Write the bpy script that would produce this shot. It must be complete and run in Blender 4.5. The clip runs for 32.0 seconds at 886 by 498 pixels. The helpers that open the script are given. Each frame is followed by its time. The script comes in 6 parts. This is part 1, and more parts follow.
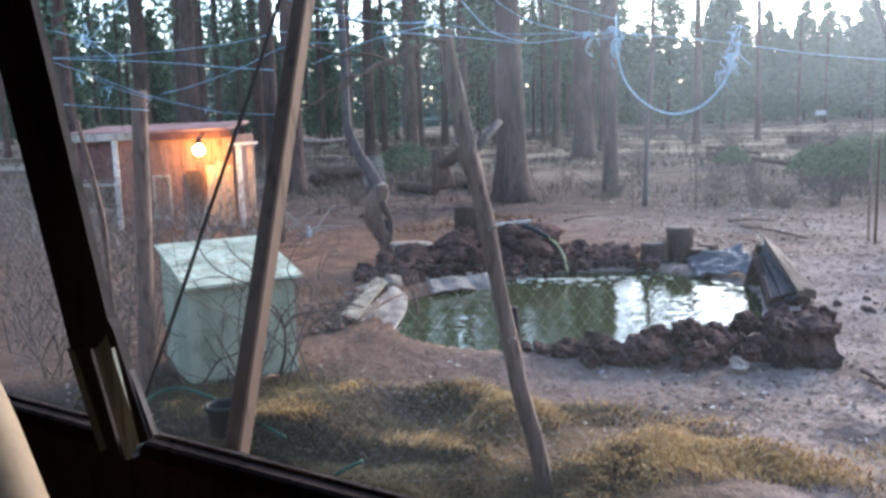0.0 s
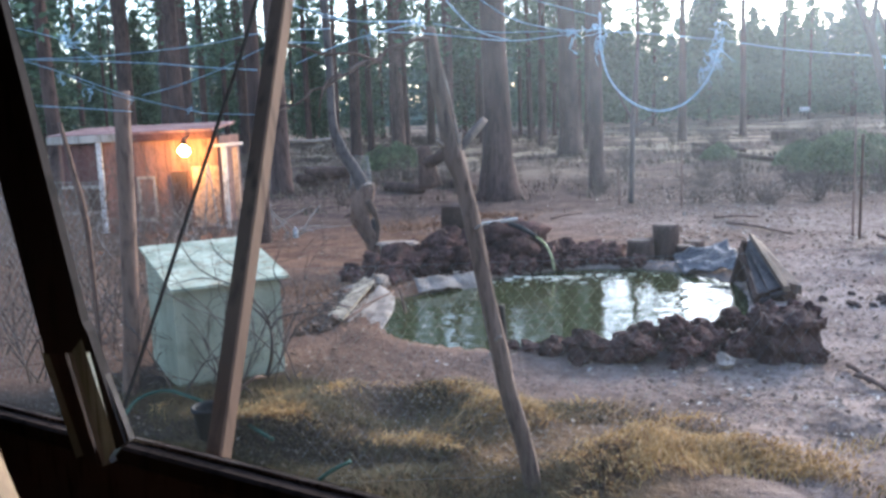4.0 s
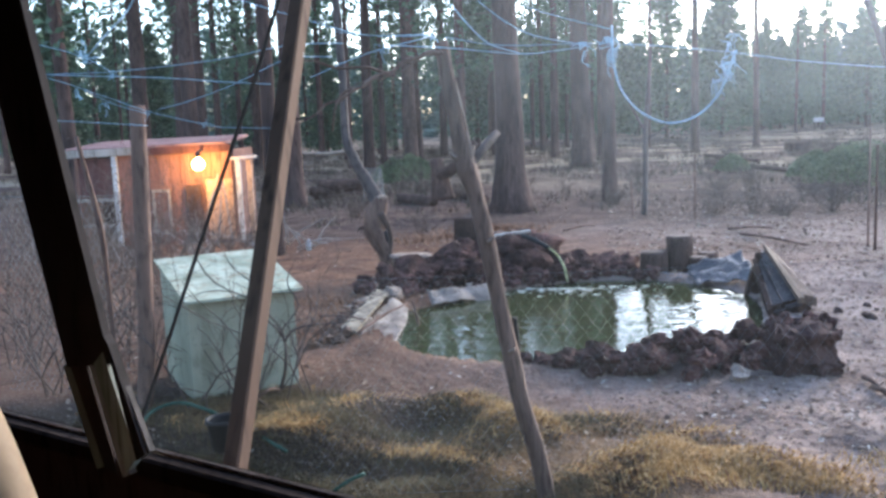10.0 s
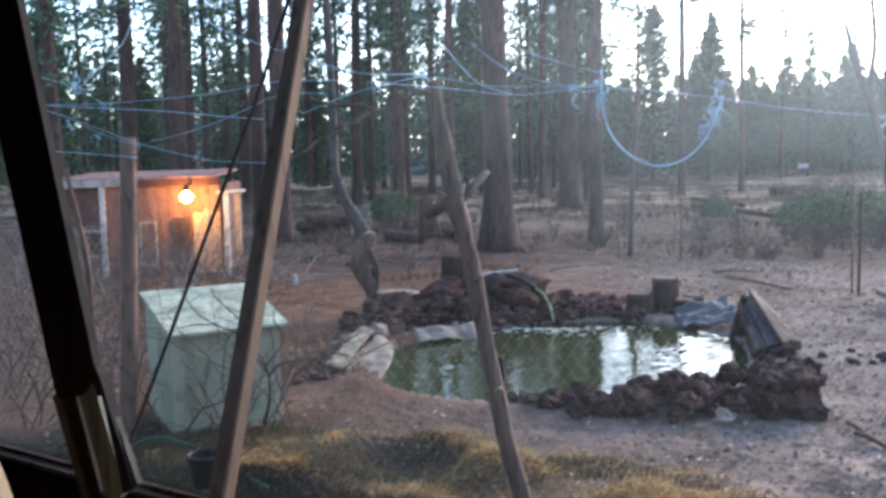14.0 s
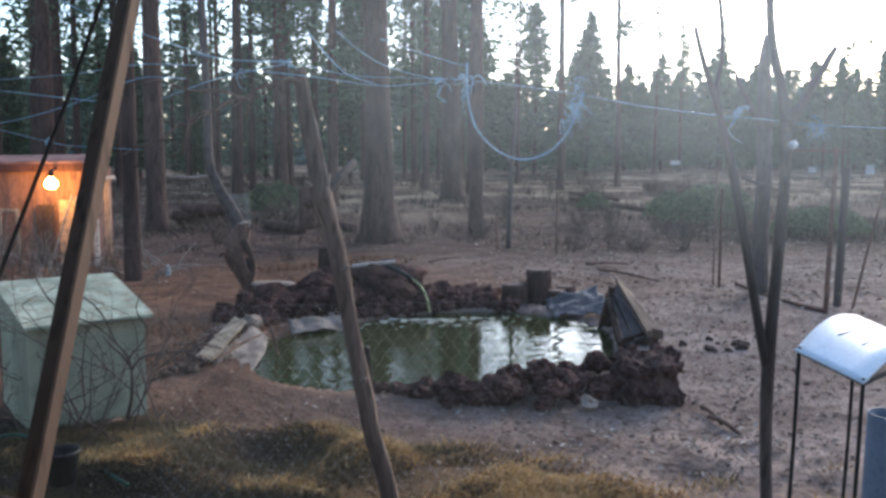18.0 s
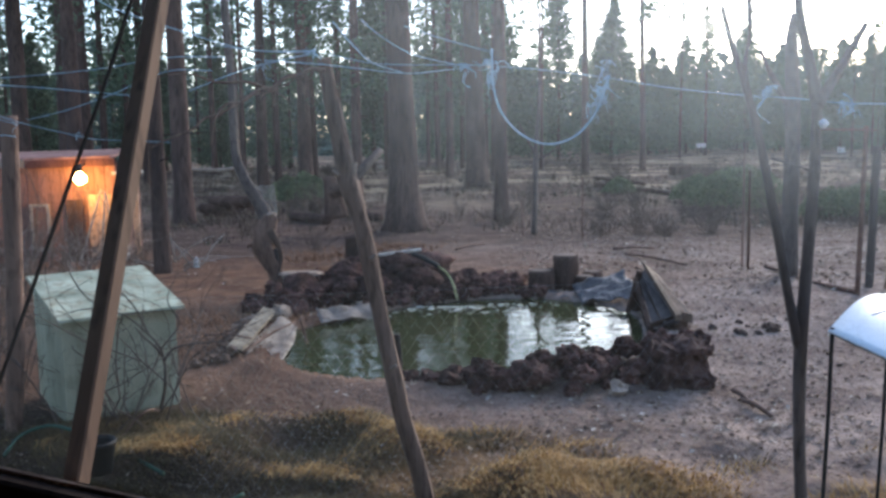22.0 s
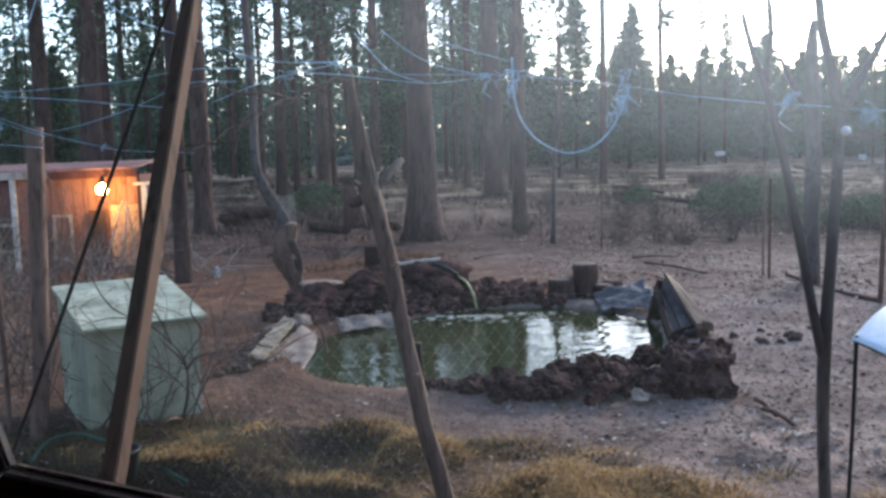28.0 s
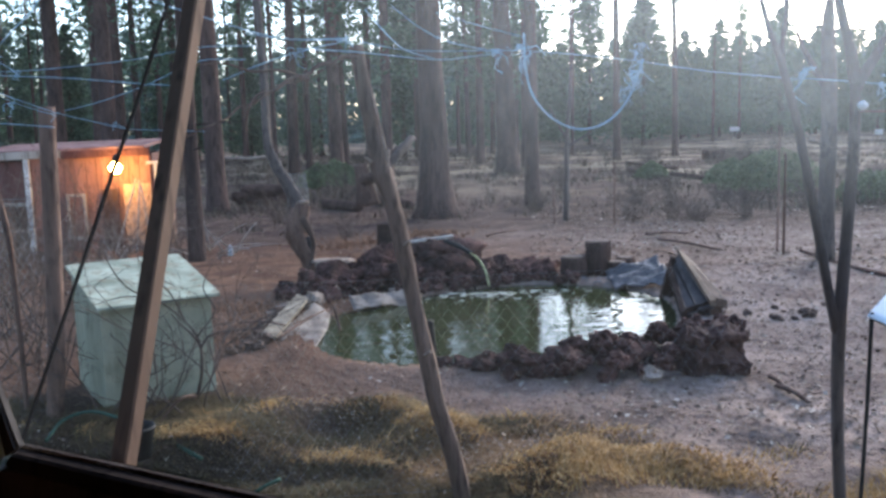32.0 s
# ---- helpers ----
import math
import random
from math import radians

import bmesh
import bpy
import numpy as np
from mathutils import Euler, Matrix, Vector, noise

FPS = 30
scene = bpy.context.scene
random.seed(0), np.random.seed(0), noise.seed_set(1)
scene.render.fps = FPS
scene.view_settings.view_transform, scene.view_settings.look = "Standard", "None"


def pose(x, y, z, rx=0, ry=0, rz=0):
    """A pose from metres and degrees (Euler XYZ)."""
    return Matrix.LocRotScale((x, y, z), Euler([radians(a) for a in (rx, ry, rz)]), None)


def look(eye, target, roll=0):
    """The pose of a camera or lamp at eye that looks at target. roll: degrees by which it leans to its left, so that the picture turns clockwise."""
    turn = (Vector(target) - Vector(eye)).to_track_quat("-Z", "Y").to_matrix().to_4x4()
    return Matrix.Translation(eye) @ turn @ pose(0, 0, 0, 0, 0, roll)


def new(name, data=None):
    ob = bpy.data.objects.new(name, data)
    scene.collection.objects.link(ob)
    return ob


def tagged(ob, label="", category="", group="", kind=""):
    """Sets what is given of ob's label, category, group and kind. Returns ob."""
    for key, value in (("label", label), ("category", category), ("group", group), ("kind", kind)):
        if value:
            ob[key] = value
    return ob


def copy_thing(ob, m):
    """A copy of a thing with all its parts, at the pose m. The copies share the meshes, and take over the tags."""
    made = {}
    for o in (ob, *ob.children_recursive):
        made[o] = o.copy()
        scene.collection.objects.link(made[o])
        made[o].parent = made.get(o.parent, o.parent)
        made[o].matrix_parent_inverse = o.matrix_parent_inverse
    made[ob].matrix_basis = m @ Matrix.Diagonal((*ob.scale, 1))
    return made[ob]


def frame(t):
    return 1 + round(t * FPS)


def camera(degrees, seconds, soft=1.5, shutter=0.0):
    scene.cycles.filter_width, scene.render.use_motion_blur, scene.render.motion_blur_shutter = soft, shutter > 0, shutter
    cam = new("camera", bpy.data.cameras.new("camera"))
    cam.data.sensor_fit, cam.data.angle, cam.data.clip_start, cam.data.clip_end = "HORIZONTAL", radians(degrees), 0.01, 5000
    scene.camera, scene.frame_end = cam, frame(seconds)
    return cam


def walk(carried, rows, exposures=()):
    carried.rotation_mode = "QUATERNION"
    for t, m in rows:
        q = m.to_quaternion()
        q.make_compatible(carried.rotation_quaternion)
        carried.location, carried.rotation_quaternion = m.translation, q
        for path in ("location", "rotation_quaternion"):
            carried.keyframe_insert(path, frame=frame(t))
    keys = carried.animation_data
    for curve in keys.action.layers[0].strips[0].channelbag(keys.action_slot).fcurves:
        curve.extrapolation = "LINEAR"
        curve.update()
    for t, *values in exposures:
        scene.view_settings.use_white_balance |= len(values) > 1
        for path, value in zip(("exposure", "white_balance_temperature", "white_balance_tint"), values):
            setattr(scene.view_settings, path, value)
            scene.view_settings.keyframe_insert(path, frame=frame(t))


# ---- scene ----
cam = camera(52.9, 32.0, soft=3.0, shutter=0.5)


PATH = [
    (0, (0.013, 0.085, 1.903), (-0.0035, 2.062, 1.6009), -1.57),
    (0.5, (0.01, 0.087, 1.901), (-0.0045, 2.0609, 1.578), -1.13),
    (1, (0.009, 0.088, 1.899), (-0.005, 2.0608, 1.571), -0.97),
    (1.5, (0.008, 0.088, 1.898), (0.0189, 2.063, 1.5844), -0.7),
    (2, (0.009, 0.088, 1.897), (0.0285, 2.0614, 1.5729), -0.84),
    (2.5, (0.01, 0.088, 1.897), (0.0347, 2.064, 1.5909), -1),
    (4.5, (0.024, 0.096, 1.902), (0.031, 2.073, 1.598), -2.31),
    (5, (0.025, 0.095, 1.902), (0.0307, 2.0748, 1.6163), -2.5),
    (5.5, (0.024, 0.094, 1.902), (0.0225, 2.0734, 1.6174), -2.69),
    (6, (0.022, 0.091, 1.902), (0.0143, 2.0713, 1.6215), -2.59),
    (6.5, (0.021, 0.088, 1.902), (0.0306, 2.0691, 1.627), -2.14),
    (7, (0.02, 0.086, 1.902), (0.0488, 2.0667, 1.6227), -1.73),
    (7.5, (0.02, 0.086, 1.902), (0.0441, 2.0658, 1.6199), -1.81),
    (8, (0.021, 0.086, 1.902), (0.0366, 2.0659, 1.62), -1.9),
    (8.5, (0.021, 0.087, 1.902), (0.0334, 2.0661, 1.6157), -2.02),
    (9, (0.021, 0.087, 1.903), (0.0291, 2.0672, 1.6252), -2.38),
    (9.5, (0.02, 0.085, 1.904), (0.0115, 2.0643, 1.62), -2.09),
    (10, (0.019, 0.083, 1.905), (0.0026, 2.0634, 1.6275), -2.24),
    (10.5, (0.018, 0.083, 1.905), (-0.0024, 2.0632, 1.6282), -2.34),
    (11, (0.017, 0.083, 1.905), (-0.0049, 2.0634, 1.6283), -2.3),
    (11.5, (0.015, 0.082, 1.905), (-0.0097, 2.0619, 1.6256), -2.34),
    (12, (0.014, 0.08, 1.905), (-0.0105, 2.0602, 1.6287), -1.99),
    (12.5, (0.013, 0.078, 1.906), (-0.0222, 2.0593, 1.6321), -2.11),
    (13, (0.011, 0.078, 1.906), (-0.0156, 2.0608, 1.6472), -2.17),
    (13.5, (0.01, 0.077, 1.907), (-0.0113, 2.0592, 1.6448), -1.89),
    (14, (0.011, 0.076, 1.905), (0.0275, 2.0663, 1.7111), -1.02),
    (14.5, (0.03, 0.064, 1.901), (0.2572, 2.046, 1.7619), 3.45),
    (15, (0.064, 0.042, 1.898), (0.4354, 2.0012, 1.7421), 0.19),
    (15.5, (0.081, 0.035, 1.898), (0.4831, 1.9839, 1.6982), -1.04),
    (17.5, (0.099, 0.054, 1.9), (0.4051, 2.0206, 1.7028), 0.21),
    (18, (0.1, 0.058, 1.901), (0.3735, 2.0276, 1.686), 0.12),
    (18.5, (0.098, 0.055, 1.901), (0.3615, 2.0251, 1.6763), -0.97),
    (19, (0.096, 0.049, 1.901), (0.349, 2.0191, 1.6659), -0.56),
    (19.5, (0.098, 0.048, 1.902), (0.3492, 2.0218, 1.6969), -1.55),
    (20, (0.098, 0.051, 1.902), (0.3495, 2.0241, 1.6892), -0.73),
    (20.5, (0.095, 0.052, 1.9), (0.3313, 2.025, 1.6702), -0.54),
    (21, (0.091, 0.051, 1.898), (0.3119, 2.0275, 1.6831), -0.73),
    (21.5, (0.089, 0.052, 1.896), (0.3047, 2.0263, 1.6632), -0.81),
    (22, (0.087, 0.054, 1.895), (0.3037, 2.0275, 1.6538), -1.08),
    (22.5, (0.084, 0.058, 1.895), (0.2902, 2.0333, 1.6589), -0.94),
    (23, (0.083, 0.065, 1.897), (0.2877, 2.0397, 1.6577), -0.7),
    (23.5, (0.083, 0.07, 1.898), (0.2953, 2.044, 1.6532), -0.8),
    (24, (0.081, 0.066, 1.9), (0.2907, 2.0412, 1.6671), -1.03),
    (24.5, (0.076, 0.049, 1.901), (0.2691, 2.0274, 1.6803), -1.15),
    (25, (0.071, 0.031, 1.901), (0.2414, 2.0124, 1.6925), -1.6),
    (25.5, (0.07, 0.02, 1.901), (0.2365, 2.0008, 1.6786), -1.97),
    (27.5, (0.071, 0.04, 1.895), (0.2514, 2.0178, 1.661), -1.43),
    (28, (0.07, 0.038, 1.895), (0.2471, 2.0181, 1.6753), -1.38),
    (28.5, (0.067, 0.033, 1.896), (0.2344, 2.0132, 1.6719), -2.02),
    (29, (0.065, 0.029, 1.896), (0.2379, 2.0103, 1.6832), -1.24),
    (29.5, (0.064, 0.03, 1.896), (0.234, 2.0116, 1.6843), -1.36),
    (30, (0.065, 0.033, 1.894), (0.2234, 2.0141, 1.6711), -1.44),
    (30.5, (0.066, 0.037, 1.894), (0.2239, 2.0166, 1.6589), -1.5),
    (31, (0.068, 0.041, 1.893), (0.2185, 2.0199, 1.648), -1.03),
    (31.5, (0.071, 0.045, 1.894), (0.2179, 2.0237, 1.6397), -1.85),
    (32, (0.075, 0.051, 1.895), (0.2219, 2.027, 1.6257), -1.7),
]
walk(cam, [(t, look(eye, target, roll)) for t, eye, target, roll in PATH], [(0.0, 2.62, 5880, 10), (13.6, 2.5, 5880, 10), (14.8, 1.7, 6100, 10), (20.0, 1.75, 6120, 10), (25.0, 1.91, 6060, 10), (29.5, 1.85, 6030, 10), (32.0, 2.12, 5980, 10)])

# ---- light ----
world = bpy.data.worlds.new("evening_sky")
scene.world = world
world.use_nodes = True
wn = world.node_tree
wn.nodes.clear()
sky = wn.nodes.new("ShaderNodeTexSky")
sky.sky_type = "NISHITA"
sky.sun_disc = False
sky.sun_elevation = radians(24)
sky.sun_rotation = radians(42)
sky.air_density, sky.dust_density, sky.ozone_density = 1.0, 1.5, 2.0
wbg = wn.nodes.new("ShaderNodeBackground")
wbg.inputs["Strength"].default_value = 0.15
wout = wn.nodes.new("ShaderNodeOutputWorld")
wn.links.new(sky.outputs["Color"], wbg.inputs["Color"])
wn.links.new(wbg.outputs["Background"], wout.inputs["Surface"])
sun = bpy.data.lights.new("sun", "SUN")
sun.energy, sun.angle, sun.color = 0.7, radians(12), (1.0, 0.93, 0.84)
sun_ob = new("sun", sun)
sun_ob.matrix_world = look((60 * math.sin(radians(42)), 60 * math.cos(radians(42)), 27), (0, 0, 0))


# ---- materials ----
def surf(name, c1, c2, big=1.0, fine=30.0, rough=0.85, bump=0.3, stretch=(1, 1, 1), metal=0.0, vary=0.12, dist=0.01, spec=0.1, c3=None):
    """A procedural surface: two colours mixed by broad noise, a third in fine specks, fine relief, and a shift from object to object."""
    m = bpy.data.materials.new(name)
    m.use_nodes = True
    n, l = m.node_tree.nodes, m.node_tree.links
    p = n["Principled BSDF"]
    tc, mp = n.new("ShaderNodeTexCoord"), n.new("ShaderNodeMapping")
    mp.inputs["Scale"].default_value = stretch
    l.new(tc.outputs["Object"], mp.inputs["Vector"])
    n1, n2 = n.new("ShaderNodeTexNoise"), n.new("ShaderNodeTexNoise")
    n1.inputs["Scale"].default_value, n1.inputs["Detail"].default_value = big, 6
    n2.inputs["Scale"].default_value, n2.inputs["Detail"].default_value = fine, 5
    for q in (n1, n2):
        l.new(mp.outputs["Vector"], q.inputs["Vector"])
    r1 = n.new("ShaderNodeValToRGB")
    r1.color_ramp.elements[0].position, r1.color_ramp.elements[1].position = 0.35, 0.65
    r1.color_ramp.elements[0].color, r1.color_ramp.elements[1].color = (*c1, 1), (*c2, 1)
    l.new(n1.outputs["Fac"], r1.inputs["Fac"])
    col = r1.outputs["Color"]
    mx = n.new("ShaderNodeMix")
    mx.data_type = "RGBA"
    r2 = n.new("ShaderNodeValToRGB")
    r2.color_ramp.elements[0].position, r2.color_ramp.elements[1].position = 0.5, 0.72
    l.new(n2.outputs["Fac"], r2.inputs["Fac"])
    l.new(r2.outputs["Color"], mx.inputs["Factor"])
    l.new(col, mx.inputs[6])
    mx.inputs[7].default_value = (*(c3 or tuple(v * 0.55 for v in c1)), 1)
    hsv = n.new("ShaderNodeHueSaturation")
    oi, mr = n.new("ShaderNodeObjectInfo"), n.new("ShaderNodeMapRange")
    mr.inputs["To Min"].default_value, mr.inputs["To Max"].default_value = 1 - vary, 1 + vary
    l.new(oi.outputs["Random"], mr.inputs["Value"])
    l.new(mr.outputs["Result"], hsv.inputs["Value"])
    l.new(mx.outputs[2], hsv.inputs["Color"])
    l.new(hsv.outputs["Color"], p.inputs["Base Color"])
    b = n.new("ShaderNodeBump")
    b.inputs["Strength"].default_value, b.inputs["Distance"].default_value = bump, dist
    l.new(n2.outputs["Fac"], b.inputs["Height"])
    l.new(b.outputs["Normal"], p.inputs["Normal"])
    p.inputs["Roughness"].default_value, p.inputs["Metallic"].default_value = rough, metal
    p.inputs["Specular IOR Level"].default_value = spec
    return m


def island(m, lo=0.6, hi=1.3):
    """Lets the joined pieces of one mesh differ in brightness."""
    n, l = m.node_tree.nodes, m.node_tree.links
    g = n.new("ShaderNodeNewGeometry")
    mr = n.new("ShaderNodeMapRange")
    mr.inputs["To Min"].default_value, mr.inputs["To Max"].default_value = lo, hi
    l.new(g.outputs["Random Per Island"], mr.inputs["Value"])
    hsv = next(q for q in n if q.type == "HUE_SAT")
    l.new(mr.outputs["Result"], hsv.inputs["Value"])
    return m


M_BARK = surf("pine_bark", (0.034, 0.021, 0.019), (0.085, 0.05, 0.04), 3, 14, 0.9, 0.9, (1, 1, 0.25), vary=0.25, dist=0.05)
M_BARKG = surf("grey_bark", (0.045, 0.036, 0.034), (0.09, 0.07, 0.062), 4, 30, 0.9, 0.7, (1, 1, 0.3), dist=0.01)
M_SNAG = surf("weathered_deadwood", (0.07, 0.04, 0.029), (0.16, 0.1, 0.074), 4, 25, 0.9, 0.8, (1, 1, 0.25), dist=0.012)
M_POSTWOOD = surf("debarked_post_wood", (0.06, 0.038, 0.029), (0.16, 0.108, 0.082), 6, 34, 0.9, 0.9, (1, 1, 0.2), vary=0.3, dist=0.012)
M_NEEDLE = island(surf("pine_needles", (0.045, 0.075, 0.045), (0.085, 0.12, 0.065), 0.6, 6, 0.7, 0.0), 0.5, 1.5)
M_BOARD = surf("rough_sawn_timber", (0.095, 0.056, 0.038), (0.17, 0.107, 0.071), 4, 45, 0.8, 0.5, (1, 1, 0.08), dist=0.003)
M_GREY = surf("weathered_timber", (0.2, 0.17, 0.14), (0.32, 0.28, 0.24), 3, 40, 0.85, 0.4, (1, 1, 0.08), dist=0.003)
M_GREEN = surf("pale_green_painted_board", (0.225, 0.222, 0.155), (0.31, 0.305, 0.218), 3.2, 9, 0.65, 0.15, (1, 1, 0.5), vary=0.04, c3=(0.17, 0.165, 0.11))
M_GREENTOP = surf("flaking_pale_green_roof", (0.2, 0.215, 0.15), (0.37, 0.38, 0.28), 5, 13, 0.65, 0.4, (1, 1, 1), vary=0.08, c3=(0.2, 0.16, 0.1))
M_ROCK = surf("dark_lava_rock", (0.03, 0.016, 0.013), (0.1, 0.05, 0.04), 7, 26, 0.95, 1.0, vary=0.45, dist=0.04, spec=0.08)
M_STONE = surf("tan_stone", (0.17, 0.12, 0.09), (0.3, 0.23, 0.18), 6, 30, 0.95, 0.6, vary=0.2, dist=0.02)
M_TWINE = surf("blue_baling_twine", (0.2, 0.37, 0.48), (0.38, 0.52, 0.6), 40, 200, 0.75, 0.3, vary=0.3)
M_CABLE = surf("black_cable", (0.012, 0.012, 0.012), (0.025, 0.02, 0.02), 20, 100, 0.6, 0.1)
M_DARKWOOD = surf("dark_window_timber", (0.04, 0.026, 0.02), (0.075, 0.05, 0.04), 5, 60, 1.0, 0.3, (1, 1, 0.2), dist=0.002, spec=0.04)


# ---- mesh helpers ----
def part(name, bm, material, parent=None, label="", smooth=False):
    me = bpy.data.meshes.new(name)
    bm.to_mesh(me)
    bm.free()
    if smooth:
        for f in me.polygons:
            f.use_smooth = True
    me.materials.append(material)
    ob = new(name, me)
    if parent is not None:
        ob.parent = parent
    return tagged(ob, label)


def thing(name, at, label, category, group="", kind=""):
    ob = new(name)
    ob.empty_display_size = 0.1
    ob.location = at
    return tagged(ob, label, category, group, kind)


def box(bm, size, m=None, bevel=0.0):
    g = bmesh.ops.create_cube(bm, size=1.0)
    for v in g["verts"]:
        v.co = Vector((v.co.x * size[0], v.co.y * size[1], v.co.z * size[2]))
    if bevel:
        es = list({e for v in g["verts"] for e in v.link_edges})
        r = bmesh.ops.bevel(bm, geom=es, offset=bevel, segments=1, affect="EDGES")
        vs = list({v for f in r["faces"] for v in f.verts} | {v for v in g["verts"] if v.is_valid})
    else:
        vs = g["verts"]
    if m is not None:
        bmesh.ops.transform(bm, matrix=m, verts=vs)
    return bm


def slab(size, m=None, bevel=0.004):
    return box(bmesh.new(), size, m, bevel)


def smooth_line(pts, steps=6):
    """A Catmull-Rom line through the points."""
    p = [Vector(q) for q in pts]
    p = [2 * p[0] - p[1], *p, 2 * p[-1] - p[-2]]
    out = []
    for a, b, c, d in zip(p, p[1:], p[2:], p[3:]):
        for i in range(steps):
            t = i / steps
            out.append(0.5 * (2 * b + (c - a) * t + (2 * a - 5 * b + 4 * c - d) * t * t + (3 * b - a - 3 * c + d) * t**3))
    out.append(p[-2])
    return out


def tube(bm, pts, radii, sides=8, rough=0.0, seed=0):
    """A tapered, closed tube along a line."""
    pts = [Vector(q) for q in pts]
    if not hasattr(radii, "__len__"):
        radii = [radii] * len(pts)
    rs = np.interp(np.linspace(0, 1, len(pts)), np.linspace(0, 1, len(radii)), radii)
    rings, side = [], None
    for i, q in enumerate(pts):
        d = (pts[min(i + 1, len(pts) - 1)] - pts[max(i - 1, 0)]).normalized()
        if side is None:
            side = d.orthogonal().normalized()
        side = (side - d * side.dot(d)).normalized()
        up = d.cross(side)
        ring = []
        for k in range(sides):
            a = 2 * math.pi * k / sides
            v = math.cos(a) * side + math.sin(a) * up
            f = 1 + rough * noise.noise(Vector((v.x * 2 + seed, v.y * 2, q.length * 3 + v.z * 2)))
            ring.append(bm.verts.new(q + v * float(rs[i]) * f))
        rings.append(ring)
    for a, b in zip(rings, rings[1:]):
        for k in range(sides):
            bm.faces.new((a[k], a[(k + 1) % sides], b[(k + 1) % sides], b[k]))
    bm.faces.new(rings[0][::-1])
    bm.faces.new(rings[-1])
    return bm


def beam(bm, a, b, w, d, face=(0, -1, 0), bevel=0.004):
    """A squared timber from a to b, w wide across the view and d deep."""
    a, b = Vector(a), Vector(b)
    z = (b - a).normalized()
    y = -(Vector(face) - z * Vector(face).dot(z)).normalized()
    x = y.cross(z)
    m = Matrix((x, y, z)).transposed().to_4x4()
    m.translation = (a + b) / 2
    return box(bm, (w, d, (b - a).length), m, bevel)


def stone(r, seed, sub=2, flat=0.8, jag=0.35):
    """A rough stone, about r in radius, its middle at the origin."""
    bm = bmesh.new()
    bmesh.ops.create_icosphere(bm, subdivisions=sub, radius=1.0)
    off = Vector((seed * 7.31, seed * 3.7, seed * 1.9))
    for v in bm.verts:
        n = v.co.normalized()
        f = 1 + jag * noise.noise(n * 1.3 + off) + jag * 0.65 * noise.noise(n * 3.1 + off) + jag * 0.45 * noise.noise(n * 6.5 + off)
        crag = Vector((round(n.x * 2.2 + off.y), round(n.y * 2.2), round(n.z * 2.2 + off.x)))
        f += jag * 0.3 * noise.noise(crag * 1.37 + off)
        v.co = Vector((n.x, n.y * 0.85, n.z * flat)) * r * f
    return bm


# ---- ground, one sheet to the horizon ----
POND = [(-0.55, 8.25), (-0.33, 7.4), (0.41, 6.98), (1.3, 6.9), (2.3, 7.3), (2.95, 8.4), (3.05, 9.8), (2.2, 10.5), (1.29, 10.42), (0.33, 9.75), (-0.4, 9.25)]
PC = Vector((1.2, 8.7))
pond_ang = sorted((math.atan2(y - PC.y, x - PC.x), math.hypot(x - PC.x, y - PC.y)) for x, y in POND)
PA = np.array([a for a, _ in pond_ang])
PR = np.array([r for _, r in pond_ang])
PA3, PR3 = np.concatenate([PA - 2 * np.pi, PA, PA + 2 * np.pi]), np.tile(PR, 3)


def pond_radius(a):
    k = np.exp(-np.linspace(-1, 1, 9) ** 2 * 2)
    return float((np.interp(a + np.linspace(-0.3, 0.3, 9), PA3, PR3) * k).sum() / k.sum())


TUSSOCK = [(-0.55, 5.85, 0.45, 0.11), (0.05, 5.72, 0.4, 0.12), (-0.3, 5.55, 0.3, -0.12), (0.35, 5.3, 0.3, 0.13), (-1.0, 5.45, 0.45, 0.1), (0.0, 4.6, 0.35, 0.08), (-0.4, 4.4, 0.4, 0.12), (1.0, 4.6, 0.45, 0.15), (1.7, 4.6, 0.4, 0.09), (0.9, 3.95, 0.4, 0.04), (-0.2, 3.9, 0.4, 0.05), (1.45, 4.1, 0.4, 0.08)]


def ground_z(x, y):
    z = 0.045 * noise.noise(Vector((x * 0.5, y * 0.5, 0))) + 0.02 * noise.noise(Vector((x * 2.1, y * 2.1, 3))) + 0.008 * noise.noise(Vector((x * 7, y * 7, 5)))
    if y > 25:
        z += 0.25 * noise.noise(Vector((x * 0.06, y * 0.06, 9))) * min(1, (y - 25) / 20)
    for tx, ty, r, h in TUSSOCK:
        d = math.hypot(x - tx, (y - ty) * 1.4) / r
        if d < 2.5:
            z += h * math.exp(-d * d * 1.5)
    ridge = 4.87 - 0.43 * x if x < 0 else 4.87 - 0.9 * x
    if y < ridge and x < 0.6:
        z -= 0.13 * min(1, (ridge - y) / 0.12) * min(1, (0.6 - x) / 0.5)
    if y < 5.9 and -3 < x < 3.2:
        z += 0.1 * max(0, noise.noise(Vector((x * 2.3, y * 2.9, 12)))) * min(1, (5.9 - y) / 0.5)
    q = Vector((x - PC.x, y - PC.y))
    if q.length < 3.5:
        e = q.length - pond_radius(math.atan2(q.y, q.x))
        if e < 0.12:
            z += (0.03 - z) * min(1, (0.12 - e) / 0.1) - 0.45 * min(1, max(0, -e / 0.35)) ** 0.8 - (0.05 if e < -0.02 else 0)
        else:
            z += 0.05 * math.exp(-((e - 0.2) / 0.25) ** 2)
    return z


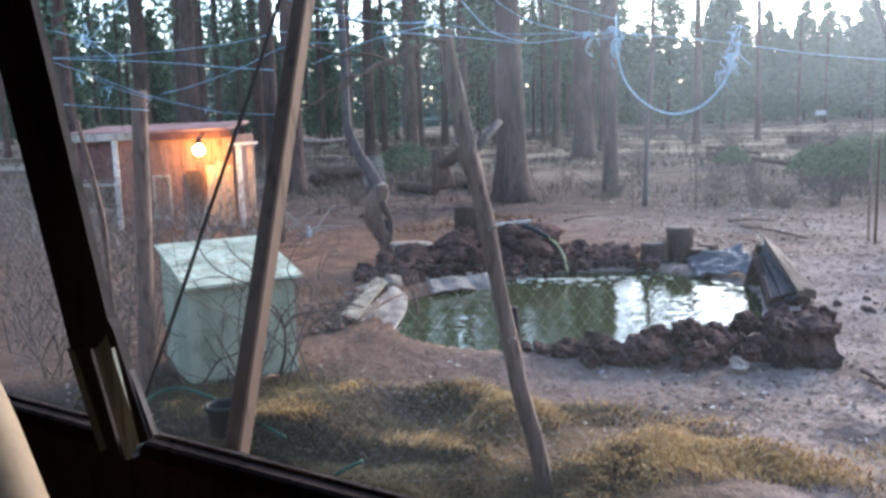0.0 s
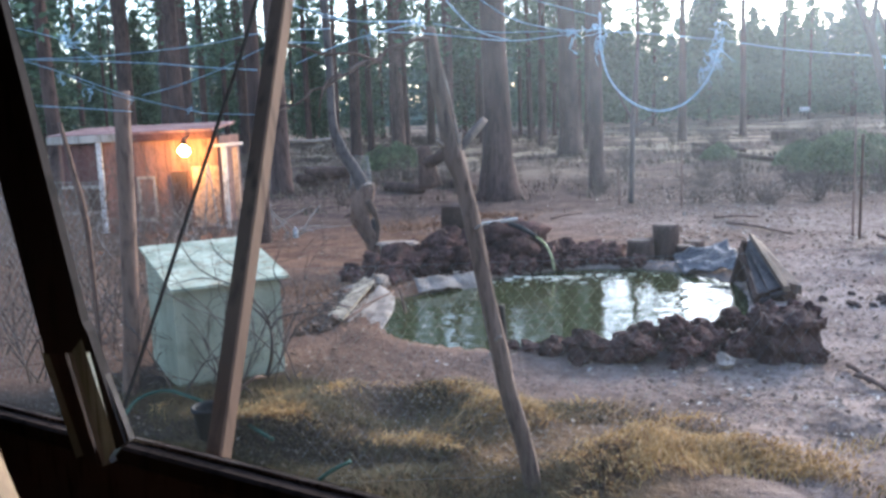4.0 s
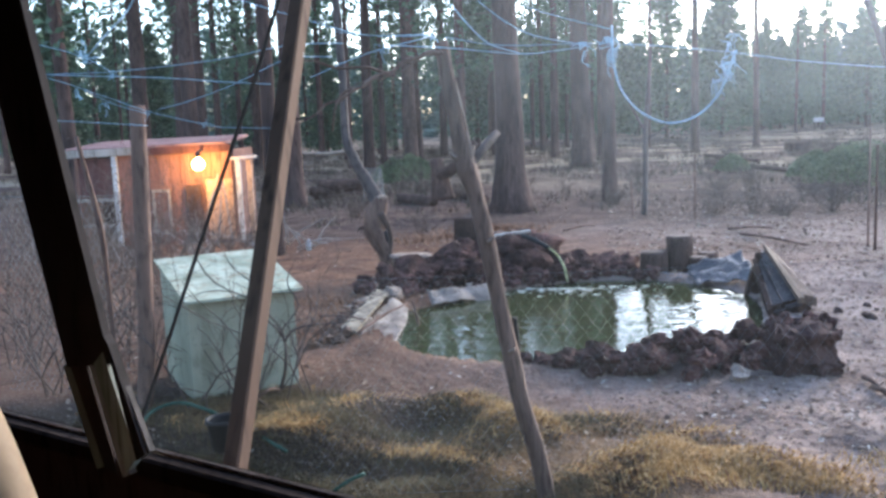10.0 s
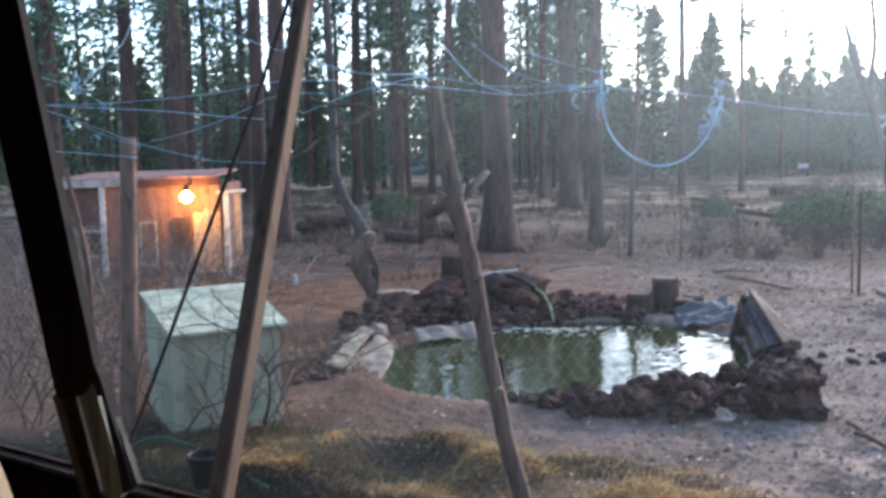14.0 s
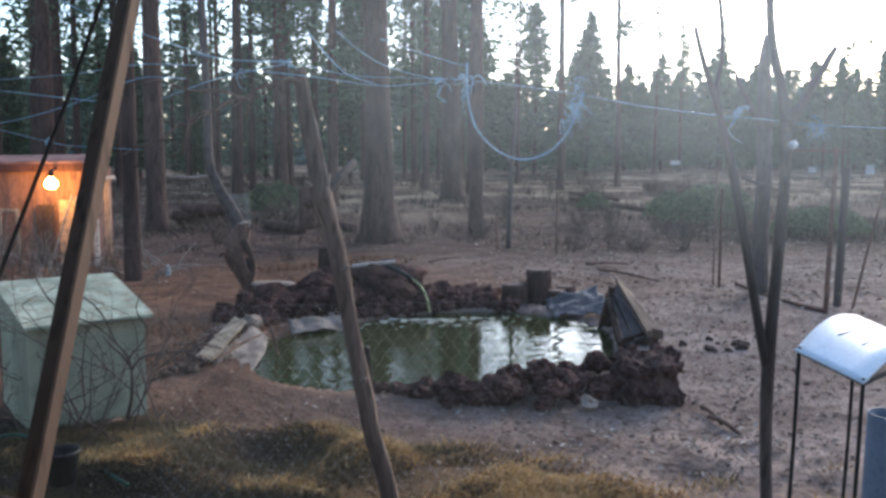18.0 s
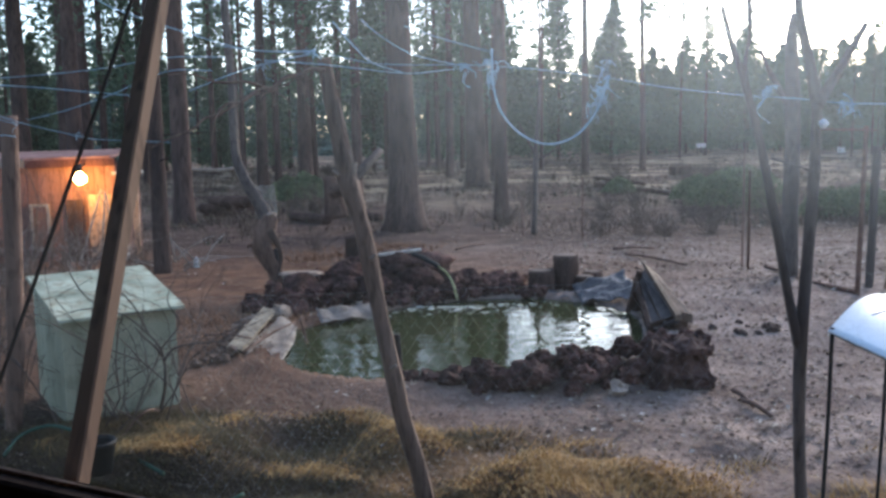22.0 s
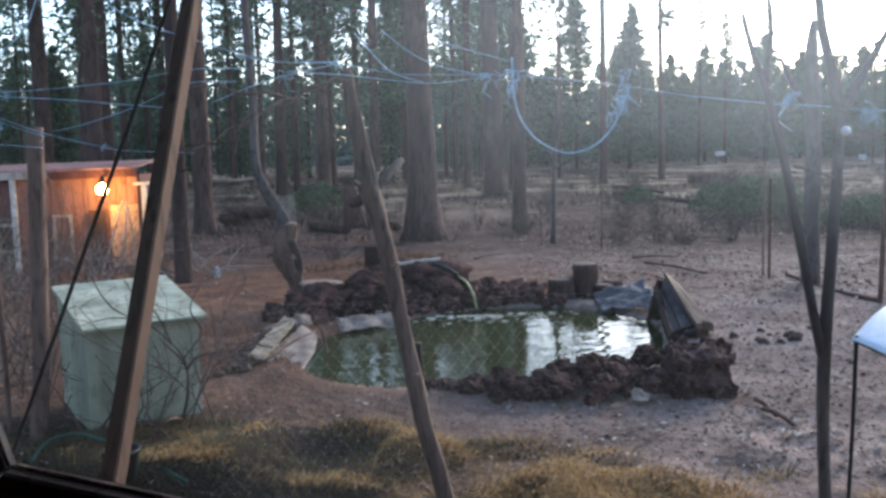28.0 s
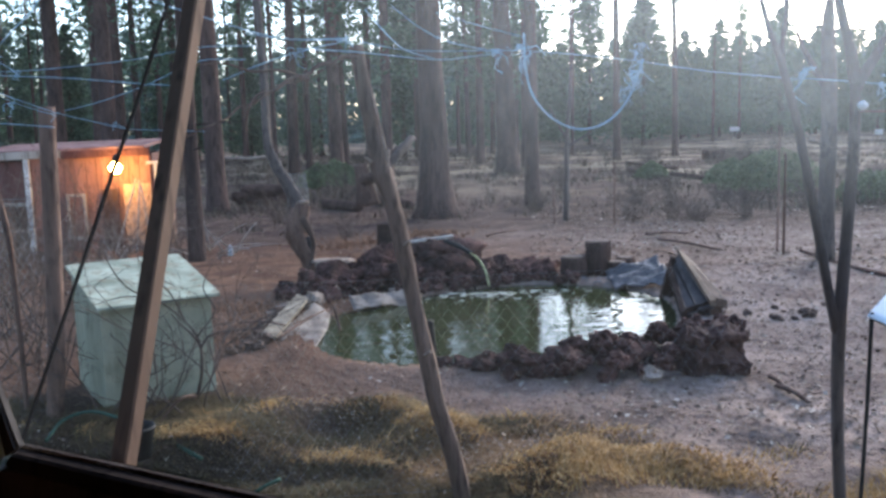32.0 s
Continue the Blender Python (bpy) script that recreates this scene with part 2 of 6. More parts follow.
def spaced(lo, hi, step, far_lo, far_hi, grow=1.18):
    a = list(np.arange(lo, hi + 1e-6, step))
    s, v = step, lo
    while v > far_lo:
        s *= grow
        v -= s
        a.insert(0, v)
    s, v = step, hi
    while v < far_hi:
        s *= grow
        v += s
        a.append(v)
    return a


gx, gy = spaced(-3.2, 4.6, 0.07, -700, 700), spaced(1.6, 11.6, 0.07, -60, 1200, 1.12)
gv = [(x, y, ground_z(x, y) if y > 1.2 else 0.0) for y in gy for x in gx]
nx = len(gx)
gf = [(j * nx + i, j * nx + i + 1, (j + 1) * nx + i + 1, (j + 1) * nx + i) for j in range(len(gy) - 1) for i in range(nx - 1)]
gm = bpy.data.meshes.new("ground")
gm.from_pydata(gv, [], gf)
for f in gm.polygons:
    f.use_smooth = True


def ground_material():
    m = bpy.data.materials.new("dirt_and_litter")
    m.use_nodes = True
    n, l = m.node_tree.nodes, m.node_tree.links
    p = n["Principled BSDF"]
    g = n.new("ShaderNodeNewGeometry")

    def noise_at(scale, detail=8, dist=0.0):
        q = n.new("ShaderNodeTexNoise")
        q.inputs["Scale"].default_value, q.inputs["Detail"].default_value, q.inputs["Distortion"].default_value = scale, detail, dist
        l.new(g.outputs["Position"], q.inputs["Vector"])
        return q.outputs["Fac"]

    def ramp(src, a, b):
        r = n.new("ShaderNodeMapRange")
        r.inputs["From Min"].default_value, r.inputs["From Max"].default_value = a, b
        r.clamp = True
        l.new(src, r.inputs["Value"])
        return r.outputs["Result"]

    def mix(f, a, b):
        q = n.new("ShaderNodeMix")
        q.data_type = "RGBA"
        if isinstance(f, float):
            q.inputs["Factor"].default_value = f
        else:
            l.new(f, q.inputs["Factor"])
        for i, c in ((6, a), (7, b)):
            if isinstance(c, tuple):
                q.inputs[i].default_value = (*c, 1)
            else:
                l.new(c, q.inputs[i])
        return q.outputs[2]

    def math_(op, a, b):
        q = n.new("ShaderNodeMath")
        q.operation = op
        q.use_clamp = op != "ADD"
        for i, c in enumerate((a, b)):
            if isinstance(c, (int, float)):
                q.inputs[i].default_value = c
            else:
                l.new(c, q.inputs[i])
        return q.outputs[0]

    sep = n.new("ShaderNodeSeparateXYZ")
    l.new(g.outputs["Position"], sep.inputs[0])
    red = mix(ramp(noise_at(0.7), 0.35, 0.65), (0.074, 0.04, 0.026), (0.138, 0.08, 0.053))
    grey = mix(ramp(noise_at(0.9), 0.35, 0.65), (0.165, 0.118, 0.097), (0.3, 0.228, 0.19))
    # the yard is redder beside the hen house, greyer where it is trodden
    side = math_("ADD", sep.outputs["X"], math_("MULTIPLY", math_("SUBTRACT", noise_at(0.35), 0.0), 3.0))
    base = mix(ramp(side, 0.5, 4.0), red, grey)
    duff = mix(ramp(noise_at(1.7), 0.4, 0.6), (0.042, 0.026, 0.022), (0.095, 0.062, 0.05))
    base = mix(ramp(math_("ADD", sep.outputs["Y"], math_("MULTIPLY", noise_at(0.5), 4.0)), 14.0, 18.0), base, duff)
    straw = mix(ramp(noise_at(0.22), 0.46, 0.56), duff, (0.23, 0.18, 0.125))
    base = mix(ramp(sep.outputs["Y"], 22.0, 32.0), base, straw)
    # reddish needle duff on the bank behind the pond
    bank = math_("MULTIPLY", ramp(sep.outputs["Y"], 10.6, 11.4), ramp(math_("ADD", sep.outputs["Y"], math_("MULTIPLY", noise_at(0.8), 3.0)), 16.5, 14.0))
    bank = math_("MULTIPLY", bank, ramp(math_("ADD", sep.outputs["X"], math_("MULTIPLY", noise_at(0.6), 3.0)), 7.0, 4.0))
    base = mix(math_("MULTIPLY", bank, 0.75), base, mix(ramp(noise_at(2.4), 0.4, 0.62), (0.075, 0.034, 0.02), (0.15, 0.078, 0.045)))
    lawn = mix(ramp(noise_at(3.0), 0.38, 0.62), (0.055, 0.032, 0.014), (0.14, 0.08, 0.03))
    base = mix(math_("MULTIPLY", ramp(math_("ADD", sep.outputs["Y"], math_("MULTIPLY", noise_at(1.5), 1.2)), 6.5, 6.1), ramp(math_("ADD", sep.outputs["X"], noise_at(1.2)), 2.3, 1.0)), base, lawn)
    # darker, uneven patch of ground in front of the green house
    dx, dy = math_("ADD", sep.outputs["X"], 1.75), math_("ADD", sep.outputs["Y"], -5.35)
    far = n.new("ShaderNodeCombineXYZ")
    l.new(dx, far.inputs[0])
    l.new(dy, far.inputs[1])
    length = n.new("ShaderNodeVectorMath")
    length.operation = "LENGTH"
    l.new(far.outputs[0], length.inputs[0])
    dark_ground = ramp(math_("ADD", length.outputs["Value"], math_("MULTIPLY", noise_at(2.2), 1.2)), 2.7, 1.7)
    base = mix(math_("MULTIPLY", dark_ground, 0.92), base, (0.03, 0.021, 0.015))
    # bits of bark and dead leaf, pale and dark
    vo = n.new("ShaderNodeTexVoronoi")
    vo.inputs["Scale"].default_value = 22
    l.new(g.outputs["Position"], vo.inputs["Vector"])
    chip = math_("MULTIPLY", ramp(vo.outputs["Distance"], 0.28, 0.2), ramp(noise_at(1.1), 0.45, 0.62))
    base = mix(math_("MULTIPLY", chip, 0.6), base, (0.3, 0.23, 0.175))
    base = mix(math_("MULTIPLY", ramp(noise_at(3.3, 10, 0.6), 0.5, 0.64), 0.5), base, (0.06, 0.036, 0.026))
    base = mix(math_("MULTIPLY", ramp(noise_at(14, 4), 0.53, 0.7), 0.42), base, (0.06, 0.038, 0.028))
    base = mix(math_("MULTIPLY", ramp(noise_at(60, 3), 0.55, 0.75), 0.45), base, (0.26, 0.2, 0.155))
    l.new(base, p.inputs["Base Color"])
    b = n.new("ShaderNodeBump")
    b.inputs["Strength"].default_value, b.inputs["Distance"].default_value = 1.0, 0.06
    l.new(math_("ADD", math_("MULTIPLY", noise_at(12, 10), 0.7), math_("MULTIPLY", noise_at(55, 3), 0.3)), b.inputs["Height"])
    l.new(b.outputs["Normal"], p.inputs["Normal"])
    p.inputs["Roughness"].default_value = 1.0
    p.inputs["Specular IOR Level"].default_value = 0.03
    return m


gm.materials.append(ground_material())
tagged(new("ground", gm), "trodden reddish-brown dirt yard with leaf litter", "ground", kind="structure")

# ---- pond water ----
mw = bpy.data.materials.new("murky_green_water")
mw.use_nodes = True
pw = mw.node_tree.nodes["Principled BSDF"]
pw.inputs["Base Color"].default_value = (0.026, 0.031, 0.011, 1)
pw.inputs["Roughness"].default_value = 0.04
pw.inputs["IOR"].default_value = 1.33
wt, wb = mw.node_tree.nodes.new("ShaderNodeTexNoise"), mw.node_tree.nodes.new("ShaderNodeBump")
wtc, wmp = mw.node_tree.nodes.new("ShaderNodeNewGeometry"), mw.node_tree.nodes.new("ShaderNodeMapping")
wmp.inputs["Scale"].default_value = (1.4, 4.2, 1)
wt.inputs["Scale"].default_value, wt.inputs["Detail"].default_value = 1.5, 2
wb.inputs["Strength"].default_value, wb.inputs["Distance"].default_value = 0.11, 0.1
for a, b in ((wtc.outputs["Position"], wmp.inputs["Vector"]), (wmp.outputs["Vector"], wt.inputs["Vector"]), (wt.outputs["Fac"], wb.inputs["Height"]), (wb.outputs["Normal"], pw.inputs["Normal"])):
    mw.node_tree.links.new(a, b)
bm = bmesh.new()
bm.faces.new([bm.verts.new((PC.x + (pond_radius(a) + 0.1) * math.cos(a), PC.y + (pond_radius(a) + 0.1) * math.sin(a), -0.012)) for a in np.linspace(0, 2 * np.pi, 72, endpoint=False)])
tagged(part("water", bm, mw), "still murky green pond water mirroring trees", "water", kind="structure")


# ---- forest ----
def pine_trunk(r, h, seed, lean=0.0, flare=1.5, sides=14):
    rnd = random.Random(seed)
    n = 14
    pts, rad = [], []
    a = rnd.uniform(0, 6.28)
    for i in range(n + 1):
        t = (i / n) ** 1.6
        w = 0.25 * math.sin(t * 3 + seed) * r * 2
        pts.append((math.cos(a) * w + lean * h * t, math.sin(a) * w, h * t - 0.15))
        rad.append(r * (1 + (flare - 1) * math.exp(-t * h / 0.45)) * (1 - 0.8 * t))
    bm = bmesh.new()
    tube(bm, pts, [rad[min(len(rad) - 1, i)] for i in range(len(rad))], sides, 0.14, seed)
    # dead stubs
    for _ in range(int(h * 0.8)):
        z = rnd.uniform(1.5, h * 0.7)
        b = rnd.uniform(0, 6.28)
        t = (z + 0.15) / h
        l = rnd.uniform(0.15, 0.9)
        o = Vector((lean * z, 0, z))
        tube(bm, [o, o + Vector((math.cos(b) * (r + l), math.sin(b) * (r + l), rnd.uniform(-0.15, 0.1)))], [0.02, 0.006], 4)
    return bm


def needles(verts, faces, o, d, length, rnd, n, size):
    """A bough: sprays of narrow leaves along a line."""
    for _ in range(n):
        t = rnd.random() ** 0.7
        c = o + d * length * t + Vector((rnd.gauss(0, 0.11), rnd.gauss(0, 0.11), rnd.gauss(0, 0.07))) * length
        e = (d * rnd.uniform(0.1, 0.8) + Vector((rnd.gauss(0, 0.6), rnd.gauss(0, 0.6), rnd.gauss(0, 0.4)))).normalized() * size * rnd.uniform(0.6, 1.5)
        s = e.cross(Vector((rnd.gauss(0, 1), rnd.gauss(0, 1), rnd.gauss(0, 1)))).normalized() * size * rnd.uniform(0.14, 0.3)
        k = len(verts)
        verts += [c - e * 0.5, c + s, c + e * 0.5, c - s]
        faces.append((k, k + 1, k + 2, k + 3))


def crown_mesh(name, h, start, spread, seed, boughs, per, size):
    rnd = random.Random(seed)
    verts, faces = [], []
    for i in range(boughs):
        t = rnd.random()
        z = start + (h - start) * t
        reach = spread * ((1 - t) ** 0.8 * 0.95 + 0.06) * rnd.uniform(0.5, 1.15)
        a = rnd.uniform(0, 6.28)
        d = Vector((math.cos(a), math.sin(a), rnd.uniform(-0.3, 0.15))).normalized()
        needles(verts, faces, Vector((0, 0, z)), d, reach, rnd, per, size)
    me = bpy.data.meshes.new(name)
    me.from_pydata([tuple(v) for v in verts], [], faces)
    me.materials.append(M_NEEDLE)
    return me


def tree(at, r, h, start, spread, seed, boughs=110, per=24, size=0.28, lean=0.0, flare=1.5, label="tall pine with dark furrowed reddish-brown bark", category="tree", group="", material=None):
    t = thing("pine_tree", (at[0], at[1], ground_z(at[0], at[1])), label, category, group)
    part("trunk", pine_trunk(r, h, seed, lean, flare), material or M_BARK, t, smooth=True)
    c = new("crown", crown_mesh("crown", h, start, spread, seed, boughs, per, size))
    c.parent = t
    c.location.x = lean * (start + h) / 2
    return t


# trees that stand out: base, radius, height, lean
tree((1.25, 19.3), 0.31, 24, 9, 3.2, 11, lean=-0.012, flare=2.1, label="massive pine with flared base beside resting hollow")
tree((5.3, 35.5), 0.42, 26, 7, 4.2, 12, lean=0.0, boughs=170)
tree((3.75, 20.6), 0.17, 18, 8, 2.4, 13, flare=1.3)
tree((11.8, 42.8), 0.2, 20, 9, 2.4, 14, flare=1.2)
tree((16.5, 48), 0.18, 21, 8, 2.2, 15, flare=1.2)
tree((-2.681, 13.778, 0.000), 0.125, 20, 8, 2.2, 16, flare=1.25)
tree((-3.801, 22.426, -0.000), 0.25, 22, 8, 3, 26, flare=1.3)
tree((-13.373, 46.427, 0.000), 0.4, 24, 8, 3, 27, flare=1.3)
for k, (x, y, r, h) in enumerate(((-10.41, 25, 0.21, 24), (-11.32, 34, 0.32, 27), (-9.41, 33, 0.29, 26), (-10.82, 40, 0.28, 26), (-11.19, 44, 0.18, 23), (-10.04, 48, 0.27, 25), (-13.69, 60, 0.19, 24),
                                  (-3.31, 38, 0.25, 25), (-3.26, 48, 0.18, 22), (-1.67, 42, 0.32, 27), (-1.43, 50, 0.24, 24), (0.0, 55, 0.24, 25), (0.58, 34, 0.21, 23), (3.35, 46, 0.16, 22), (5.79, 60, 0.15, 21),
                                  (5.6, 52, 0.15, 21), (5.29, 44, 0.21, 24), (7.84, 58, 0.15, 22), (6.97, 40, 0.18, 23), (11.29, 50, 0.1, 17))):
    tree((x, y), r, h, h * (0.17 + 0.05 * (k % 4)), 2.8 + 0.4 * (k % 3), 600 + k, boughs=150, per=18, flare=1.2, lean=0.006 * ((k * 7) % 5 - 2))
t = thing("dead_tree", (5.97, 11.27, 0), "bare dead grey tree trunk with a broken top", "tree")
part("trunk", tube(bmesh.new(), smooth_line([(0, 0, -0.1), (-0.01, 0, 0.9), (0.0, 0, 1.8), (-0.03, 0, 2.6), (-0.05, 0, 3.15), (-0.03, 0, 3.45)], 3), [0.125, 0.105, 0.1, 0.095, 0.075, 0.03], 12, 0.15, 3), M_BARKG, t, smooth=True)
part("limb", tube(bmesh.new(), smooth_line([(-0.02, 0, 2.2), (-0.28, 0.05, 2.65), (-0.42, 0.1, 3.0)], 3), [0.05, 0.04, 0.02], 8, 0.2, 4), M_BARKG, t, smooth=True)

for k, (x, y, h) in enumerate(((24.7, 80, 14.5), (37.6, 95, 12.5), (42.0, 90, 13.0), (51.0, 100, 12.3), (55.5, 95, 12.3), (57.6, 85, 13.1), (69.3, 95, 12.2), (18.4, 75, 14.3), (35.4, 100, 12.0), (66.9, 105, 12.7), (21.5, 70, 11.5), (14.0, 78, 13.5))):
    tree((x, y), 0.16, h, 1.2, 3.4 + 0.3 * (k % 4), 640 + k, boughs=330, per=18, size=0.42, flare=1.1, label="full dark green conifer at the far edge of the clearing", group="conifers of the far edge")
proto = []
for k in range(7):
    rnd = random.Random(100 + k)
    h = rnd.uniform(17, 25)
    proto.append(tree((0, 0), rnd.uniform(0.1, 0.21), h, h * rnd.uniform(0.16, 0.34), rnd.uniform(2.2, 3.2), 200 + k, boughs=170, per=14, size=0.32, label="slender pine in the wood behind the yard", group="pines of the wood"))
young = []
for k in range(6):
    rnd = random.Random(300 + k)
    h = rnd.uniform(8, 13)
    young.append(tree((0, 0), 0.11, h, 0.8, rnd.uniform(2.4, 3.6), 400 + k, boughs=420, per=20, size=0.32, label="young dark green conifer with low boughs", group="young conifers of the wood"))
rnd = random.Random(5)
spots = []


def scatter(pool, count, y0, y1, x_of, gap, smin, smax):
    made, tries = 0, 0
    while made < count and tries < 9000:
        tries += 1
        y = rnd.uniform(y0, y1)
        x = x_of(y)
        if any((x - a) ** 2 + (y - b) ** 2 < gap * gap for a, b in spots):
            continue
        spots.append((x, y))
        ob = pool[made % len(pool)]
        s = rnd.uniform(smin, smax)
        m = pose(x, y, ground_z(x, y), 0, 0, rnd.uniform(0, 360))
        if made < len(pool) and ob.location.length < 0.5:
            ob.matrix_basis = m
        else:
            ob = copy_thing(ob, m)
        ob.scale = (s, s, s)
        made += 1


scatter(proto, 56, 44, 95, lambda y: rnd.uniform(-0.75, 0.2) * y, 2.2, 0.8, 1.2)
scatter(proto, 16, 70, 115, lambda y: rnd.uniform(0.2, 0.95) * y, 4, 0.5, 0.75)
scatter(young, 34, 62, 110, lambda y: rnd.uniform(-0.8, 0.2) * y, 2.0, 0.7, 1.25)
scatter(young[:1], 4, 45, 80, lambda y: rnd.uniform(-0.7, -0.3) * y, 2.0, 0.8, 1.2)
scatter(young, 110, 92, 135, lambda y: rnd.uniform(0.1, 1.1) * y, 2.2, 0.8, 1.2)

# the wood goes on behind as one uneven mass of boughs
rnd = random.Random(15)
v, f = [], []
for n in range(520):
    a, dist = -0.95 + 2.1 * (n + rnd.random()) / 520, rnd.uniform(120, 165)
    x, y = math.sin(a) * dist * 1.1, math.cos(a) * dist + 12
    h = (15.5 if x > 18 else 18.5) * rnd.uniform(0.62, 1.0) * (1 + 0.14 * noise.noise(Vector((a * 9, 3, 0))))
    w = rnd.uniform(2.6, 4.2)
    for k in range(120):
        t = rnd.random() ** 0.85
        b, whorl = rnd.uniform(0, 6.283), 0.75 + 0.25 * math.cos(t * h * 3.4 + n)
        r = w * (1.04 - t) ** 0.75 * whorl * rnd.uniform(0.35, 1.05)
        c = Vector((x + math.cos(b) * r, y + math.sin(b) * r, h * t - 0.12 * r))
        e = Vector((math.cos(b) + rnd.gauss(0, 0.4), math.sin(b) * 0.6 + rnd.gauss(0, 0.4), rnd.gauss(-0.1, 0.3))).normalized() * rnd.uniform(0.5, 1.25) * (1.15 - 0.5 * t)
        q = e.cross(Vector((rnd.gauss(0, 0.4), 1, rnd.gauss(0, 0.4)))).normalized() * rnd.uniform(0.16, 0.42)
        k2 = len(v)
        v += [c - e, c + q, c + e, c - q]
        f.append((k2, k2 + 1, k2 + 2, k2 + 3))
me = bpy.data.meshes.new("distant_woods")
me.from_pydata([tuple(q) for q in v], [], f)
# paler and bluer than the near needles: distance haze painted into the colour
me.materials.append(island(surf("haze_tinted_boughs", (0.075, 0.105, 0.085), (0.115, 0.145, 0.11), 0.2, 3, 0.8, 0.0), 0.6, 1.3))
tagged(new("distant_woods", me), "distant green conifer wood behind the clearing, haze put into its colour", "woods", kind="stuff")


# ---- green box by the fence ----
def green_box():
    t = thing("animal_house", (-1.6, 6.5, 0), "pale green painted timber animal house with sloping flaking roof", "animal house")
    a = Vector((-1.85, 6.24))
    u = Vector((math.cos(radians(30)), math.sin(radians(30))))
    ang = math.degrees(math.atan2(u.y, u.x))
    w, d, hf, hb = 0.79, 0.8, 0.735, 0.91

    def put(bm):
        bmesh.ops.transform(bm, matrix=pose(a.x, a.y, 0, 0, 0, ang), verts=bm.verts)
        bmesh.ops.translate(bm, verts=bm.verts, vec=-t.location)
        return bm

    def panel(pts, th):
        bm = bmesh.new()
        f = bm.faces.new([bm.verts.new(q) for q in pts])
        bmesh.ops.recalc_face_normals(bm, faces=[f])
        r = bmesh.ops.extrude_face_region(bm, geom=[f])
        bmesh.ops.translate(bm, verts=[q for q in r["geom"] if isinstance(q, bmesh.types.BMVert)], vec=th)
        bmesh.ops.recalc_face_normals(bm, faces=bm.faces)
        return put(bm)

    part("front_panel", panel([(0, 0, 0), (w, 0, 0), (w, 0, hf), (0, 0, hf)], (0, 0.018, 0)), M_GREEN, t)
    part("back_panel", panel([(0, d, 0), (w, d, 0), (w, d, hb), (0, d, hb)], (0, -0.018, 0)), M_GREEN, t)
    part("side_panel", panel([(0, 0.019, 0), (0, d - 0.019, 0), (0, d - 0.019, hb), (0, 0.019, hf)], (0.018, 0, 0)), M_GREEN, t)
    part("side_panel", panel([(w, 0.019, 0), (w, d - 0.019, 0), (w, d - 0.019, hb), (w, 0.019, hf)], (-0.018, 0, 0)), M_GREEN, t)
    s = (hb - hf) / d
    n = 6
    for i in range(n):
        y0, y1 = -0.07 + (d + 0.12) * i / n, -0.07 + (d + 0.12) * (i + 1) / n - 0.006
        part("roof_board", panel([(-0.03, y0, hf + 0.004 + s * y0), (w + 0.05, y0, hf + 0.004 + s * y0), (w + 0.05, y1, hf + 0.004 + s * y1), (-0.03, y1, hf + 0.004 + s * y1)], (0, 0, 0.022)), M_GREENTOP, t)
    return t


green_box()

def placed(name, at, label, category, group="", kind=""):
    return thing(name, at, label, category, group, kind)


def under(t, bm):
    """Moves a mesh that was drawn in world places under its thing."""
    bmesh.ops.translate(bm, verts=bm.verts, vec=-t.location)
    return bm


def limb(t, name, pts, radii, material, sides=8, rough=0.12, label="", steps=5, on=None):
    bm = tube(bmesh.new(), smooth_line(pts, steps), radii, sides, rough)
    return part(name, under(t, bm), material, on or t, label, smooth=True)


# ---- house: window wall and room round the camera ----
WP, WU, WN = Vector((-0.2888, 1.0262, 0)), Vector((0.84, -0.54, 0)).normalized(), Vector((0.54, 0.84, 0)).normalized()


def wall_piece(name, s0, s1, z0, z1, n0, n1, material, label="", category="wall"):
    bm = bmesh.new()
    c = WP + WU * (s0 + s1) / 2 + WN * (n0 + n1) / 2
    box(bm, (s1 - s0, n1 - n0, z1 - z0), Matrix.Translation((c.x, c.y, (z0 + z1) / 2)) @ Matrix.Rotation(math.atan2(WU.y, WU.x), 4, "Z"), 0.003)
    return tagged(part(name, bm, material), label, category, kind="structure")


SILL = 1.579
wall_piece("wall_window_below", -3.4, 3.4, -0.05, SILL - 0.02, -0.066, -0.05, M_DARKWOOD, "dark timber wall below the window")
M_SILL = surf("blackened_sill_timber", (0.018, 0.013, 0.011), (0.04, 0.029, 0.024), 7, 60, 1.0, 0.4, (1, 1, 0.2), dist=0.002, spec=0.03)
wall_piece("window_sill", -2.6, 2.6, SILL - 0.02, SILL, -0.07, -0.046, M_SILL, "dark stained narrow window sill", "sill")
wall_piece("wall_window_above", -3.4, 3.4, 3.1, 3.4, -0.2, 0.0, M_DARKWOOD, "dark timber wall above the window")
wall_piece("wall_window_side", -3.4, -2.6, SILL - 0.043, 3.1, -0.16, 0.0, M_DARKWOOD, "dark timber wall beside the window")
wall_piece("wall_window_end", 2.6, 3.4, SILL - 0.043, 3.1, -0.16, 0.0, M_DARKWOOD, "dark timber wall at the window's end")
wall_piece("wall_back", -3.4, 3.4, -0.05, 3.4, -4.3, -4.2, M_DARKWOOD, "dim inner wall of the room")
wall_piece("wall_left", -3.5, -3.4, -0.05, 3.4, -4.3, 0.0, M_DARKWOOD, "dim inner wall of the room")
wall_piece("wall_right", 3.4, 3.5, -0.05, 3.4, -4.3, 0.0, M_DARKWOOD, "dim inner wall of the room")
wall_piece("floor", -3.4, 3.4, 0.38, 0.45, -4.2, -0.16, M_DARKWOOD, "dim timber floor of the room", "floor")
